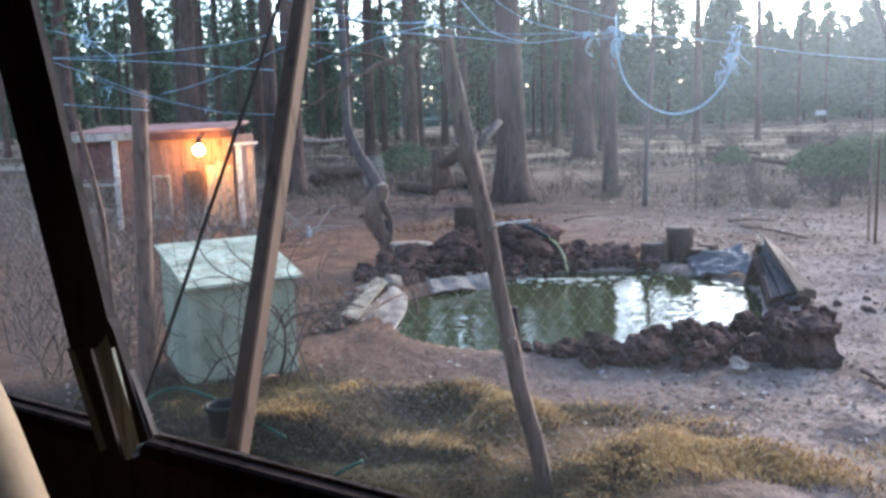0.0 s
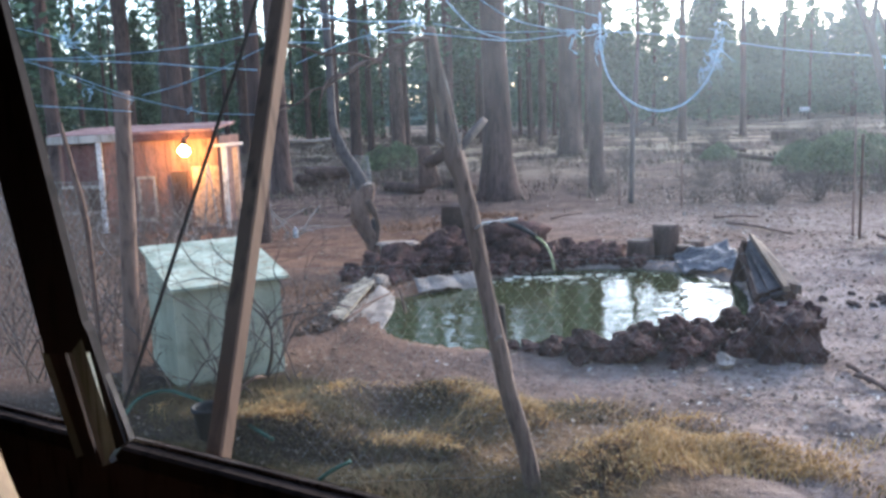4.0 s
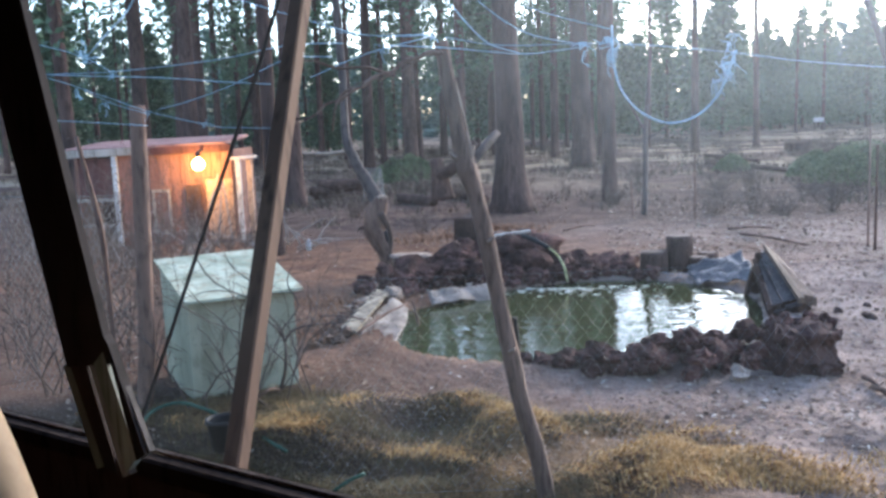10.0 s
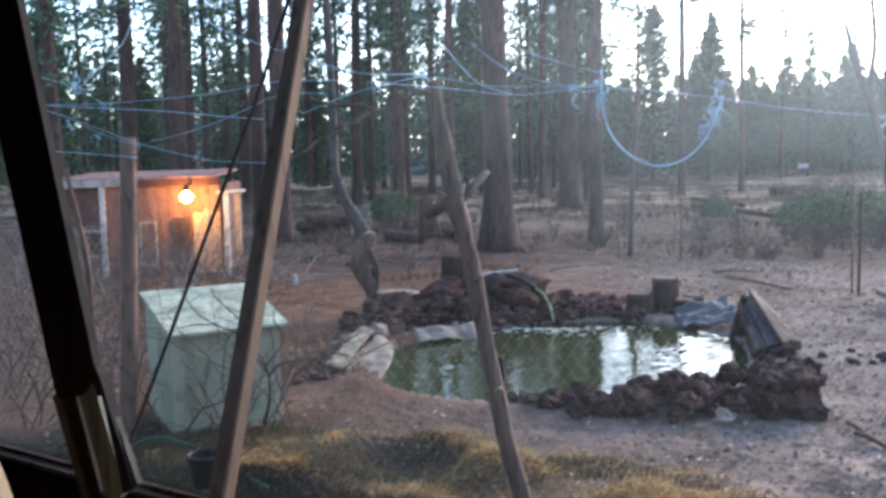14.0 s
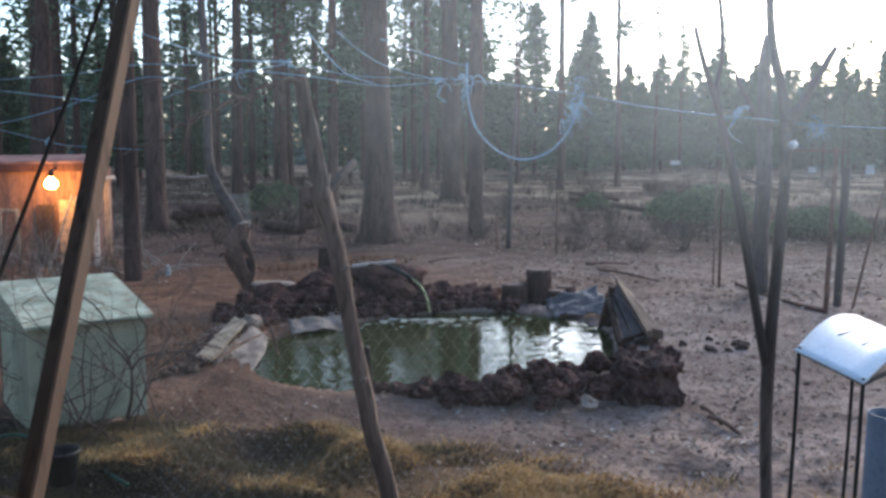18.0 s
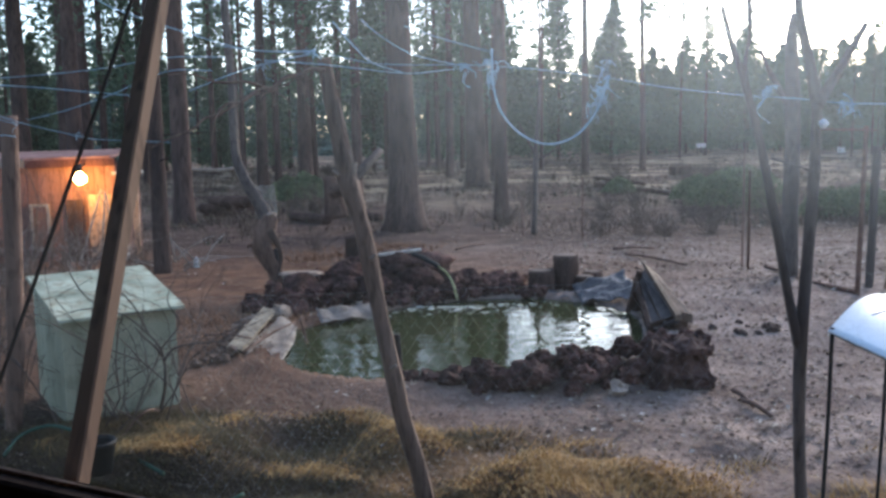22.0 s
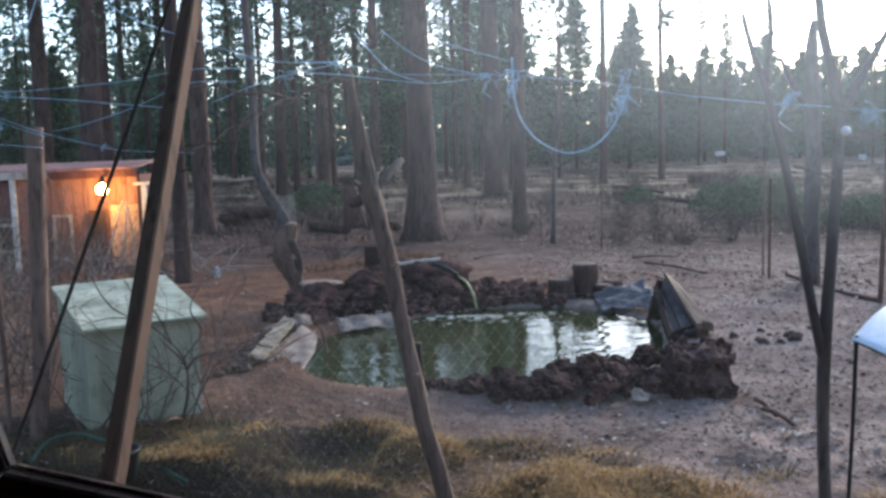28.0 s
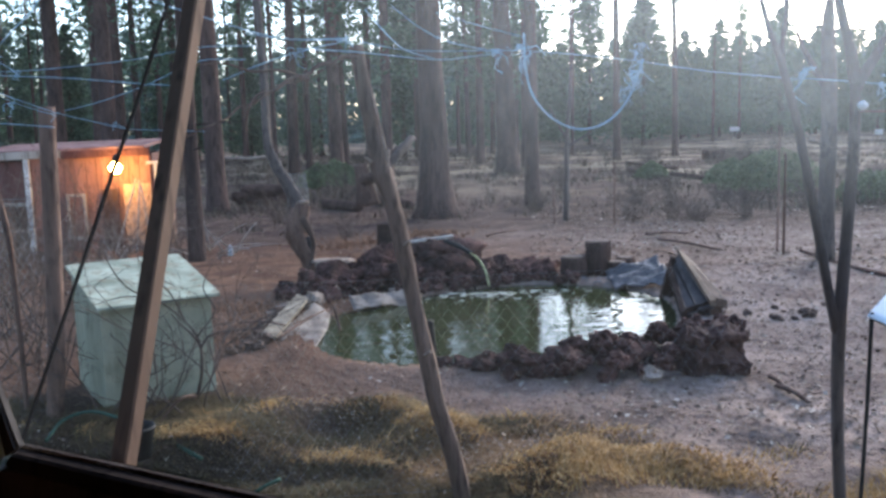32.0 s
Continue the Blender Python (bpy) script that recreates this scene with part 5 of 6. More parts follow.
column = limb(t, "trunk", [(-0.740, 11.2, -0.1), (-0.770, 11.2, 0.200), (-0.800, 11.2, 0.330), (-0.870, 11.2, 0.480), (-0.925, 11.2, 0.640), (-0.915, 11.2, 0.780), (-0.875, 11.2, 0.900), (-0.840, 11.2, 0.985), (-0.825, 11.2, 1.030)], [0.085, 0.078, 0.08, 0.098, 0.115, 0.112, 0.1, 0.085, 0.06], M_SNAG, 20, 0.75, steps=6)
limb(t, "hollow_rim", [(-0.775, 11.15, 0.230), (-0.742, 11.14, 0.350), (-0.722, 11.14, 0.480), (-0.735, 11.14, 0.610), (-0.785, 11.15, 0.720), (-0.850, 11.17, 0.820)], [0.03, 0.024, 0.022, 0.028, 0.05, 0.07], M_POSTWOOD, 10, 0.8, "pale rim of the rotten hollow", on=column)
# solid black lump; the shade inside the rotten hollow is put into its colour
bm = stone(0.055, 41, 2, 2.1, 0.3)
bmesh.ops.translate(bm, verts=bm.verts, vec=(-0.775, 11.15, 0.50))
part("hollow", under(t, bm), M_BLACKTRIM, column, "dark lump painted as the rotten hollow's shade", smooth=True)
bm = stone(0.075, 43, 2, 0.35, 0.4)
bmesh.ops.translate(bm, verts=bm.verts, vec=(-0.822, 11.18, 1.035))
part("broken_top", under(t, bm), M_STONE, column, "pale splintered top")
limb(t, "live_stem", [(-0.86, 11.28, 0.75), (-0.90, 11.27, 1.02), (-0.985, 11.26, 1.22), (-1.085, 11.25, 1.39), (-1.155, 11.25, 1.56), (-1.215, 11.25, 1.72), (-1.234, 11.25, 1.944), (-1.234, 11.25, 2.622), (-1.267, 11.25, 3.622), (-1.29, 11.25, 4.8)], [0.075, 0.085, 0.075, 0.07, 0.062, 0.056, 0.052, 0.05, 0.048, 0.04], M_BARKG, 14, 0.4, "leaning grey live stem")
limb(t, "broken_limb", [(-1.073, 11.400, 1.367), (-0.946, 11.300, 1.190), (-0.940, 11.300, 1.047)], [0.04, 0.04, 0.03], M_SNAG, 8, 0.5)
limb(t, "broken_limb", [(-0.985, 11.25, 0.62), (-1.08, 11.22, 0.66), (-1.13, 11.2, 0.63)], [0.03, 0.022, 0.012], M_SNAG, 8, 0.5)
t = placed("split_post", (-0.640, 11.02, -0.05), "short pale split post with dark holes in the bank", "post")
stake = limb(t, "post", [(-0.645, 11.02, -0.12), (-0.632, 11.02, 0.13), (-0.637, 11.02, 0.335)], [0.068, 0.066, 0.062], M_OLDBOARD, 8, 0.3)
# holes are solid black lumps, their inner shade given by colour
for z in (0.02, 0.12, 0.2):
    bm = stone(0.03, 50 + z, 2, 0.7, 0.2)
    bmesh.ops.translate(bm, verts=bm.verts, vec=(-0.628, 10.96, z))
    part("hole", under(t, bm), M_BLACKTRIM, stake, "dark lump painted as a hole's shade", smooth=True)
t = placed("broken_stump", (-0.128, 24.008, -0.000), "dark rotten broken stump with slanting limb", "stump")
limb(t, "stump", [(-0.102, 19.000, 0.313), (-0.163, 19.000, 0.820), (-0.218, 19.000, 1.180)], [0.28, 0.2, 0.14], M_LOG, 10, 0.35)
limb(t, "limb", [(-0.138, 18.900, 0.824), (0.226, 18.600, 1.059), (0.612, 18.400, 1.510)], [0.14, 0.11, 0.09], M_LOG, 8, 0.3)
for p, q, r in (((-3.577, 24.060, 0.150), (-2.230, 24.679, 0.150), 0.16), ((-3.349, 23.319, 0.420), (-2.178, 23.418, 0.420), 0.15), ((-3.540, 23.072, 0.300), (-2.721, 23.569, 0.300), 0.12),
                ((-1.172, 22.202, 0.120), (-0.314, 20.935, 0.120), 0.13), ((0.102, 23.560, 0.100), (0.896, 21.326, 0.100), 0.12)):
    t = placed("fallen_log", p, "dark rotting log lying behind the yard", "log", "rotting logs")
    limb(t, "log", [p, (Vector(p) + Vector(q)) / 2, q], [r, r * 1.05, r * 0.9], M_LOG, 10, 0.2)
t = placed("pale_pole", (-8.581, 52.361, 0.600), "pale horizontal pole lying across low brush", "pole")
limb(t, "pole", [(-4.496, 27.000, 1.199), (-3.564, 27.000, 1.157), (-2.846, 27.000, 1.226)], [0.06], M_STONE, 8)

# ---- hen house with lamp ----
M_REDWALL = surf("faded_red_boarding", (0.12, 0.058, 0.045), (0.21, 0.108, 0.08), 3, 25, 0.85, 0.4, (1, 1, 0.2), vary=0.2, dist=0.006)
M_TANWALL = surf("bare_plywood", (0.3, 0.18, 0.11), (0.42, 0.27, 0.17), 2, 30, 0.8, 0.2, (1, 1, 0.3), dist=0.003)
M_MAROON = surf("dark_maroon_board", (0.055, 0.022, 0.02), (0.09, 0.04, 0.035), 3, 25, 0.85, 0.3, (1, 1, 0.2), dist=0.005)
M_ROOF = surf("faded_red_roofing", (0.13, 0.068, 0.06), (0.22, 0.13, 0.115), 2.5, 20, 0.95, 0.4, dist=0.006)
M_WHITE = surf("flaking_white_paint", (0.3, 0.29, 0.28), (0.46, 0.45, 0.43), 6, 40, 0.75, 0.2, (1, 1, 0.3), c3=(0.22, 0.18, 0.15))
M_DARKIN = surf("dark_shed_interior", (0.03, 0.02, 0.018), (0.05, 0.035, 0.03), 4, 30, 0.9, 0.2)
SY = 15.6
t = placed("hen_house", (-5.0, SY, 0), "low red hen house with pale roof edge and open run", "hen house")


def wall_rect(name, tl, br, mat, depth=0.06, dy=0.0, label=""):
    """An upright board between two corners of the front."""
    (x0, _, z1), (x1, _, z0) = tl, br
    bm = slab((x1 - x0, depth, z1 - z0), Matrix.Translation(((x0 + x1) / 2, SY + dy + depth / 2, (z0 + z1) / 2)), 0.004)
    return part(name, under(t, bm), mat, t, label)


FT = 1.62
X0, X1, X2 = -6.45, -5.7, -3.72
n = 11
for i in range(n):
    xa, xb = X1 + (X2 - X1) * i / n, X1 + (X2 - X1) * (i + 1) / n - 0.006
    wall_rect("wall_board", (xa, 0, FT), (xb, 0, -0.05), M_REDWALL, 0.025, 0.004 * (i % 3))
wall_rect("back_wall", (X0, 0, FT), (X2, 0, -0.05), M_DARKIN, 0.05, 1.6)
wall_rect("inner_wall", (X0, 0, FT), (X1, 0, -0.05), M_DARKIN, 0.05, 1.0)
wall_rect("upper_panel", (X0 + 0.02, 0, FT - 0.08), (X1 - 0.04, 0, 0.84), M_MAROON, 0.02, 0.06, "dark maroon panel behind the run")
wall_rect("door_panel", (-4.19, 0, 1.11), (-3.724, 0, 0.06), M_TANWALL, 0.02, -0.03, "bare plywood door lit by the lamp")
for x in (X0, X2):
    part("side_wall", under(t, slab((0.05, 1.55, FT + 0.05), Matrix.Translation((x, SY + 0.82, FT / 2 - 0.025)), 0.004)), M_REDWALL, t)
for px, w, h in ((-5.735, 0.09, FT), (-3.6, 0.08, 1.45)):
    part("white_post", under(t, slab((w, 0.06, h + 0.05), Matrix.Translation((px, SY - 0.06, h / 2 - 0.025)), 0.004)), M_WHITE, t, "flaking white post")
part("brown_post", under(t, slab((0.09, 0.05, 1.45), Matrix.Translation((-3.41, SY - 0.05, 0.7)), 0.004)), M_TANWALL, t)
part("white_rail", under(t, slab((0.5, 0.05, 0.05), Matrix.Translation((-3.52, SY - 0.05, 1.47)) @ Matrix.Rotation(radians(-3), 4, "Y"), 0.004)), M_WHITE, t, "flaking white rail")
for z in (0.82, 0.37):
    part("rail", under(t, slab((X1 - X0, 0.05, 0.06), Matrix.Translation(((X0 + X1) / 2, SY - 0.02, z)), 0.004)), M_GREY, t)
for x0, x1, mat, lab in ((X0 - 0.15, X1 + 0.55, M_GREY, "pale weathered roof edge board"), (X1 + 0.555, X2 + 0.02, M_MAROON, "dark red roof edge board")):
    part("fascia", under(t, slab((x1 - x0, 0.03, 0.13), Matrix.Translation(((x0 + x1) / 2, SY - 0.1, FT + 0.02)) @ Matrix.Rotation(radians(-0.8), 4, "Y"), 0.004)), mat, t, lab)
bm = slab((X2 - X0 + 0.1, 1.8, 0.05), Matrix.Translation(((X0 + X2) / 2 - 0.1, SY + 0.79, FT + 0.145)) @ Matrix.Rotation(radians(3.5), 4, "X") @ Matrix.Rotation(radians(-0.8), 4, "Y"), 0.006)
part("roof", under(t, bm), M_ROOF, t, "faded pinkish-brown roofing")
d0, d1 = (-5.134, 15.5, 0.971), (-4.812, 15.5, 0.191)
hatch = part("hatch_door", under(t, slab((d1[0] - d0[0] - 0.1, 0.012, d0[2] - d1[2] - 0.1), Matrix.Translation(((d0[0] + d1[0]) / 2, SY - 0.04, (d0[2] + d1[2]) / 2)), 0.002)), M_REDWALL, t, "small red hatch door with pale frame")
for a, b in (((d0[0], d0[2]), (d0[0] + 0.05, d1[2])), ((d1[0] - 0.05, d0[2]), (d1[0], d1[2])), ((d0[0] + 0.05, d0[2]), (d1[0] - 0.05, d0[2] - 0.05)), ((d0[0] + 0.05, d1[2] + 0.05), (d1[0] - 0.05, d1[2]))):
    part("frame", under(t, slab((b[0] - a[0], 0.03, a[1] - b[1]), Matrix.Translation(((a[0] + b[0]) / 2, SY - 0.045, (a[1] + b[1]) / 2)), 0.003)), M_GREY, hatch)
p0, p1 = (-4.543, 15.5, 1.033), (-4.266, 15.5, 0.073)
feed = placed("plywood_panel", ((p0[0] + p1[0]) / 2, SY - 0.05, 0), "dark plywood panel leaning at the hen house wall", "panel")
part("panel", under(feed, slab((p1[0] - p0[0], 0.03, p0[2]), Matrix.Translation(((p0[0] + p1[0]) / 2, SY - 0.06, p0[2] / 2)), 0.004)), M_LOG, feed)
for a, b in (((-3.839, 15.3, 1.17), (-3.89, 15.0, 0.0)), ((-3.825, 15.3, 1.1), (-3.64, 15.0, 0.0)), ((-3.896, 15.3, 1.2), (-4.2, 14.9, 0.0))):
    st = placed("leaning_stick", b, "thin stick leaning beneath the lamp", "stick", "sticks at the hen house")
    limb(st, "stick", [b, (Vector(a) + Vector(b)) / 2, a], [0.022, 0.02, 0.016], M_GREY, 6, 0.2)
# the lamp: enamel shade and bulb
LP = Vector((-4.19, 15.2, 1.4))
t = placed("outdoor_lamp", LP, "glowing warm bulb under a small shade", "lamp")
mb = bpy.data.materials.new("glowing_bulb")
mb.use_nodes = True
mb.node_tree.nodes["Principled BSDF"].inputs["Emission Color"].default_value = (1.0, 0.55, 0.14, 1)
mb.node_tree.nodes["Principled BSDF"].inputs["Emission Strength"].default_value = 24
bm = bmesh.new()
bmesh.ops.create_uvsphere(bm, u_segments=16, v_segments=12, radius=0.1)
for v in bm.verts:
    if v.co.z > 0.04:
        v.co.x *= 0.75
        v.co.y *= 0.75
bulb_mesh = bm
bm = tube(bmesh.new(), [(0, 0, 0.1), (0, 0, 0.16), (0, 0.02, 0.2), (0, 0.3, 0.22)], [0.05, 0.04, 0.025, 0.02], 10)
socket = part("socket", bm, M_BLACK, t)
bulb = part("bulb", bulb_mesh, mb, socket, "glowing amber bulb", smooth=True)
bulb.visible_shadow = False
pl = bpy.data.lights.new("lamp_light", "POINT")
pl.energy, pl.color, pl.shadow_soft_size = 9, (1.0, 0.42, 0.08), 0.1
plo = new("lamp_light", pl)
plo.location = LP + Vector((0.03, 0.05, -0.03))

# ---- right side: feeder, tube, gate ----
M_SHEET = surf("white_sheet_metal", (0.6, 0.66, 0.7), (0.68, 0.73, 0.76), 3, 60, 0.35, 0.1, vary=0.02, c3=(0.52, 0.57, 0.6))
t = placed("shelter_table", (2.261, 3.600, 0.421), "black metal stand under a curved white sheet roof", "shelter")
fa, fb, fc, fd = (Vector(q) for q in ((2.162, 3.65, 1.066), (2.294, 3.35, 0.988), (2.9, 3.75, 1.01), (2.704, 4.05, 1.114)))
bm = bmesh.new()
g, N = [], 16
for i in range(N + 1):
    u = i / N
    row = []
    for j in range(5):
        v = j / 4
        p = fa.lerp(fb, v).lerp(fd.lerp(fc, v), u)
        p.z += 0.06 * math.sin(math.pi * u) - 0.02 * (1 - u)
        row.append(bm.verts.new(p))
    g.append(row)
for i in range(N):
    for j in range(4):
        bm.faces.new((g[i][j], g[i][j + 1], g[i + 1][j + 1], g[i + 1][j]))
r = bmesh.ops.extrude_face_region(bm, geom=bm.faces[:])
bmesh.ops.translate(bm, verts=[q for q in r["geom"] if isinstance(q, bmesh.types.BMVert)], vec=(0, 0, -0.008))
sheet_roof = part("roof", under(t, bm), M_SHEET, t, "curved white sheet metal roof", smooth=True)
inn = [q.lerp((fa + fb + fc + fd) / 4, 0.06) for q in (fa, fb, fc, fd)]
for q in inn:
    limb(t, "leg", [q + Vector((0, 0, -0.01)), q + Vector((-0.01, 0, -q.z * 0.5)), q + Vector((-0.03, 0, -q.z - 0.01))], [0.009], M_CABLE, 6, 0.0)
for a, b in zip(inn, inn[1:] + inn[:1]):
    part("rail", under(t, tube(bmesh.new(), [a - Vector((0, 0, 0.03)), b - Vector((0, 0, 0.03))], 0.011, 6)), M_CABLE, t)
for q, s in ((fa.lerp(fb, 0.55).lerp(fd.lerp(fc, 0.55), 0.25), 0.07), (fa.lerp(fb, 0.85).lerp(fd.lerp(fc, 0.85), 0.25), 0.06)):
    part("scratch_bar", under(t, beam(bmesh.new(), q + Vector((-s, -0.02, 0.092)), q + Vector((s, 0.05, 0.1)), 0.006, 0.006, (0, 0, 1), 0.001)), M_CABLE, sheet_roof, "thin dark mark")
M_TUBE = surf("grey_plastic_tube", (0.11, 0.125, 0.15), (0.15, 0.165, 0.19), 3, 50, 0.5, 0.1, c3=(0.1, 0.115, 0.14))
ta, tb = Vector((2.25, 3.100, 0.915)), Vector((2.234, 3.100, 0.121))
tb.z = 0.0
t = placed("feed_tube", tb, "upright grey plastic tube beside the shelter", "tube")
bm = bmesh.new()
R = 0.083
prof = [(R, tb.z - 0.01), (R, ta.z), (R * 0.93, ta.z), (R * 0.93, ta.z - 0.35), (0.001, ta.z - 0.35)]
rings = [[bm.verts.new((tb.x + (ta.x - tb.x) * (z / ta.z) + r * math.cos(a), tb.y + r * math.sin(a), z)) for a in np.linspace(0, 2 * np.pi, 32, endpoint=False)] for r, z in prof]
for a, b in zip(rings, rings[1:]):
    for k in range(32):
        bm.faces.new((a[k], a[(k + 1) % 32], b[(k + 1) % 32], b[k]))
part("tube", under(t, bm), M_TUBE, t, smooth=True)

M_RUST = surf("rusty_steel", (0.07, 0.035, 0.025), (0.13, 0.07, 0.05), 8, 50, 0.8, 0.3, metal=0.3)
t = placed("yard_gate", (6.087, 9.878, -0.000), "rusty steel gate frame with wire mesh", "gate")
for a, b, r, mat in (((6.057, 9.805, 0.000), (6.339, 10.200, 1.975), 0.03, M_RUST), ((6.511, 10.300, -0.051), (6.546, 10.300, 1.735), 0.05, M_BARKG), ((5.941, 10.725, 0.020), (6.079, 9.842, 0.020), 0.03, M_RUST), ((5.725, 10.200, 1.947), (6.488, 10.200, 1.926), 0.012, M_RUST),
                     ((6.595, 10.106, -0.000), (6.896, 9.800, 2.233), 0.014, M_RUST), ((6.074, 12.156, 0.020), (5.941, 10.725, 0.020), 0.025, M_RUST)):
    part("bar", under(t, tube(bmesh.new(), smooth_line([a, (Vector(a) + Vector(b)) / 2, b], 2), r, 8)), mat, t)
for a, b in (((5.795, 12.306, 0.000), (7.056, 15.000, 1.616)), ((4.494, 16.228, 0.000), (4.704, 17.000, 1.144)), ((5.727, 11.966, 0.000), (5.552, 11.600, 1.431)), ((3.554, 17.148, 0.000), (3.697, 18.000, 0.614))):
    st = placed("fence_rod", a, "thin dark steel fence rod standing upright", "fence post", "fence rods")
    part("rod", under(st, tube(bmesh.new(), [a, b], 0.018, 6)), M_RUST, st)
t = placed("bare_sapling", (3.851, 17.521, 0.000), "slender bare sapling behind the pond", "tree")
limb(t, "trunk", [(3.802, 17.300, -0.009), (3.831, 17.300, 0.843), (3.848, 17.300, 1.706), (3.932, 17.300, 2.872), (3.923, 17.300, 4.433)], [0.06, 0.05, 0.05, 0.035, 0.02], M_BARKG, 8)
limb(t, "branch", [(3.836, 17.300, 1.470), (4.085, 17.300, 1.589), (4.301, 17.300, 1.742)], [0.03, 0.02, 0.012], M_BARKG, 6)
limb(t, "branch", [(3.848, 17.300, 1.598), (3.688, 17.300, 1.872), (3.498, 17.300, 2.253)], [0.03, 0.02, 0.012], M_BARKG, 6)

# far logs and sheds
for a, b, r in (((9.845, 33.976, 0.120), (10.635, 27.047, 0.080), 0.09), ((11.410, 39.450, 0.120), (11.478, 33.0, 0.120), 0.08)):
    t = placed("fallen_log", a, "long dark fallen log edging the pale clearing", "log", "rotting logs")
    limb(t, "log", [a, (Vector(a) + Vector(b)) / 2, b], [r, r, r * 0.8], M_LOG, 8, 0.15)
bx = (15.987, 40.984, 0.000)
t = placed("dark_trough", bx, "squat dark timber block in the far clearing", "timber block")
part("block", slab((0.95, 0.6, 0.5), pose(0, 0, 0.25, 0, 0, 12), 0.05), M_LOG, t)

def blade_material(name, cols):
    m = bpy.data.materials.new(name)
    m.use_nodes = True
    n, l = m.node_tree.nodes, m.node_tree.links
    p = n["Principled BSDF"]
    g, r = n.new("ShaderNodeNewGeometry"), n.new("ShaderNodeValToRGB")
    r.color_ramp.interpolation = "LINEAR"
    while len(r.color_ramp.elements) < len(cols):
        r.color_ramp.elements.new(0.5)
    for i, c in enumerate(cols):
        r.color_ramp.elements[i].position = i / (len(cols) - 1)
        r.color_ramp.elements[i].color = (*c, 1)
    l.new(g.outputs["Random Per Island"], r.inputs["Fac"])
    l.new(r.outputs["Color"], p.inputs["Base Color"])
    p.inputs["Roughness"].default_value = 0.8
    p.inputs["Specular IOR Level"].default_value = 0.08
    return m



# ---- shrubs in the clearing ----
M_SAGE = island(surf("sage_foliage", (0.085, 0.1, 0.05), (0.15, 0.165, 0.085), 2, 12, 0.8, 0.0), 0.6, 1.4)
M_DRYBRUSH = surf("dry_brush", (0.06, 0.042, 0.034), (0.12, 0.085, 0.065), 4, 30, 0.9, 0.1)


def leafy(at, h, w, seed, label):
    rnd = random.Random(seed)
    t = shrub("green_shrub", at, h, w, seed, 7, 0.015, label, M_DRYBRUSH, "shrubs of the clearing")
    v, f = [], []
    for _ in range(4200):
        a, u = rnd.uniform(0, 6.28), rnd.random() ** 0.5
        z = rnd.random()
        c = Vector((math.cos(a) * w * u * (1 - 0.5 * z * z), math.sin(a) * w * u * (1 - 0.5 * z * z), h * (0.12 + 0.88 * z * (1 - 0.35 * u)))) 
        c += 0.12 * w * noise.noise_vector(c * 3)
        e = Vector((rnd.gauss(0, 1), rnd.gauss(0, 1), rnd.gauss(0.5, 1))).normalized() * rnd.uniform(0.03, 0.07)
        s = e.cross(Vector((rnd.gauss(0, 1), rnd.gauss(0, 1), 1))).normalized() * 0.018
        k = len(v)
        v += [c - e, c + s, c + e, c - s]
        f.append((k, k + 1, k + 2, k + 3))
    me = bpy.data.meshes.new("foliage")
    me.from_pydata([tuple(q) for q in v], [], f)
    me.materials.append(M_SAGE)
    o = new("foliage", me)
    o.parent = t


for k, (p, h, w) in enumerate((((9.9, 21.998, 0.000), 1.2, 1.15), ((10.758, 22.793, 0.000), 1.2, 1.3), ((11.622, 18.818, 0.000), 0.8, 0.9), ((-1.212, 30.731, 0.000), 1.0, 1.0), ((-1.733, 29.626, 0.000), 0.9, 0.8), ((9.233, 29.103, 0.000), 0.6, 0.6), ((11.105, 19.164, 0.000), 0.7, 0.8), ((10.420, 25.164, 0.000), 0.8, 0.9))):
    leafy(p, h, w, 500 + k, "rounded olive-green sagebrush in the clearing")
rnd = random.Random(77)
brush = [shrub("dry_brush", (0, 0, -5), 0.8, 0.5, 700 + k, 22, 0.007, "tangled dry brown brush", M_DRYBRUSH, "dry brush of the clearing", 2) for k in range(5)]
for k in range(190):
    y = rnd.uniform(15.5, 60)
    x = rnd.uniform(-0.5, 0.7) * y
    if -6.5 < x < -2.5 and y < 18 or (abs(x - 2.5) < 1.6 and y < 19.5):
        continue
    ob = brush[k] if k < 5 else copy_thing(brush[k % 5], Matrix())
    s = rnd.uniform(0.5, 1.3)
    ob.matrix_basis = pose(x, y, ground_z(x, y), 0, 0, rnd.uniform(0, 360))
    ob.scale = (s, s, s * rnd.uniform(0.6, 1.1))
for k, p in enumerate(((-3.510, 8.881, 0.200), (-4.619, 10.377, 0.200), (-3.602, 7.482, 0.200), (-7.010, 16.864, 0.200))):
    shrub("dry_brush", (p[0], p[1], 0), 1.5, 0.6, 740 + k, 9, 0.008, "tangled dry brush outside the fence", M_DRYBRUSH, "dry brush of the clearing", 3)


for k in range(9):
    rr = random.Random(900 + k)
    shrub("dry_brush", (rr.uniform(-4.2, -2.5), rr.uniform(6.3, 10.5), 0), rr.uniform(1.1, 2.0), 0.7, 760 + k, 7, 0.008, "tangled dry brush outside the fence", M_DRYBRUSH, "dry brush of the clearing", 3)


for k in range(26):
    rr = random.Random(1200 + k)
    x = rr.uniform(-6.6, -2.9)
    shrub("dry_brush", (x, rr.uniform(12.6, 15.1), 0), rr.uniform(0.6, 1.5), 0.5, 1300 + k, 6, 0.007, "thin dry brush before the hen house", M_DRYBRUSH if k % 3 else M_GREY, "dry brush by the hen house", 3)


# low scrub and dead stalks over the clearing, a carpet nobody could count
rnd = random.Random(31)
v, f = [], []
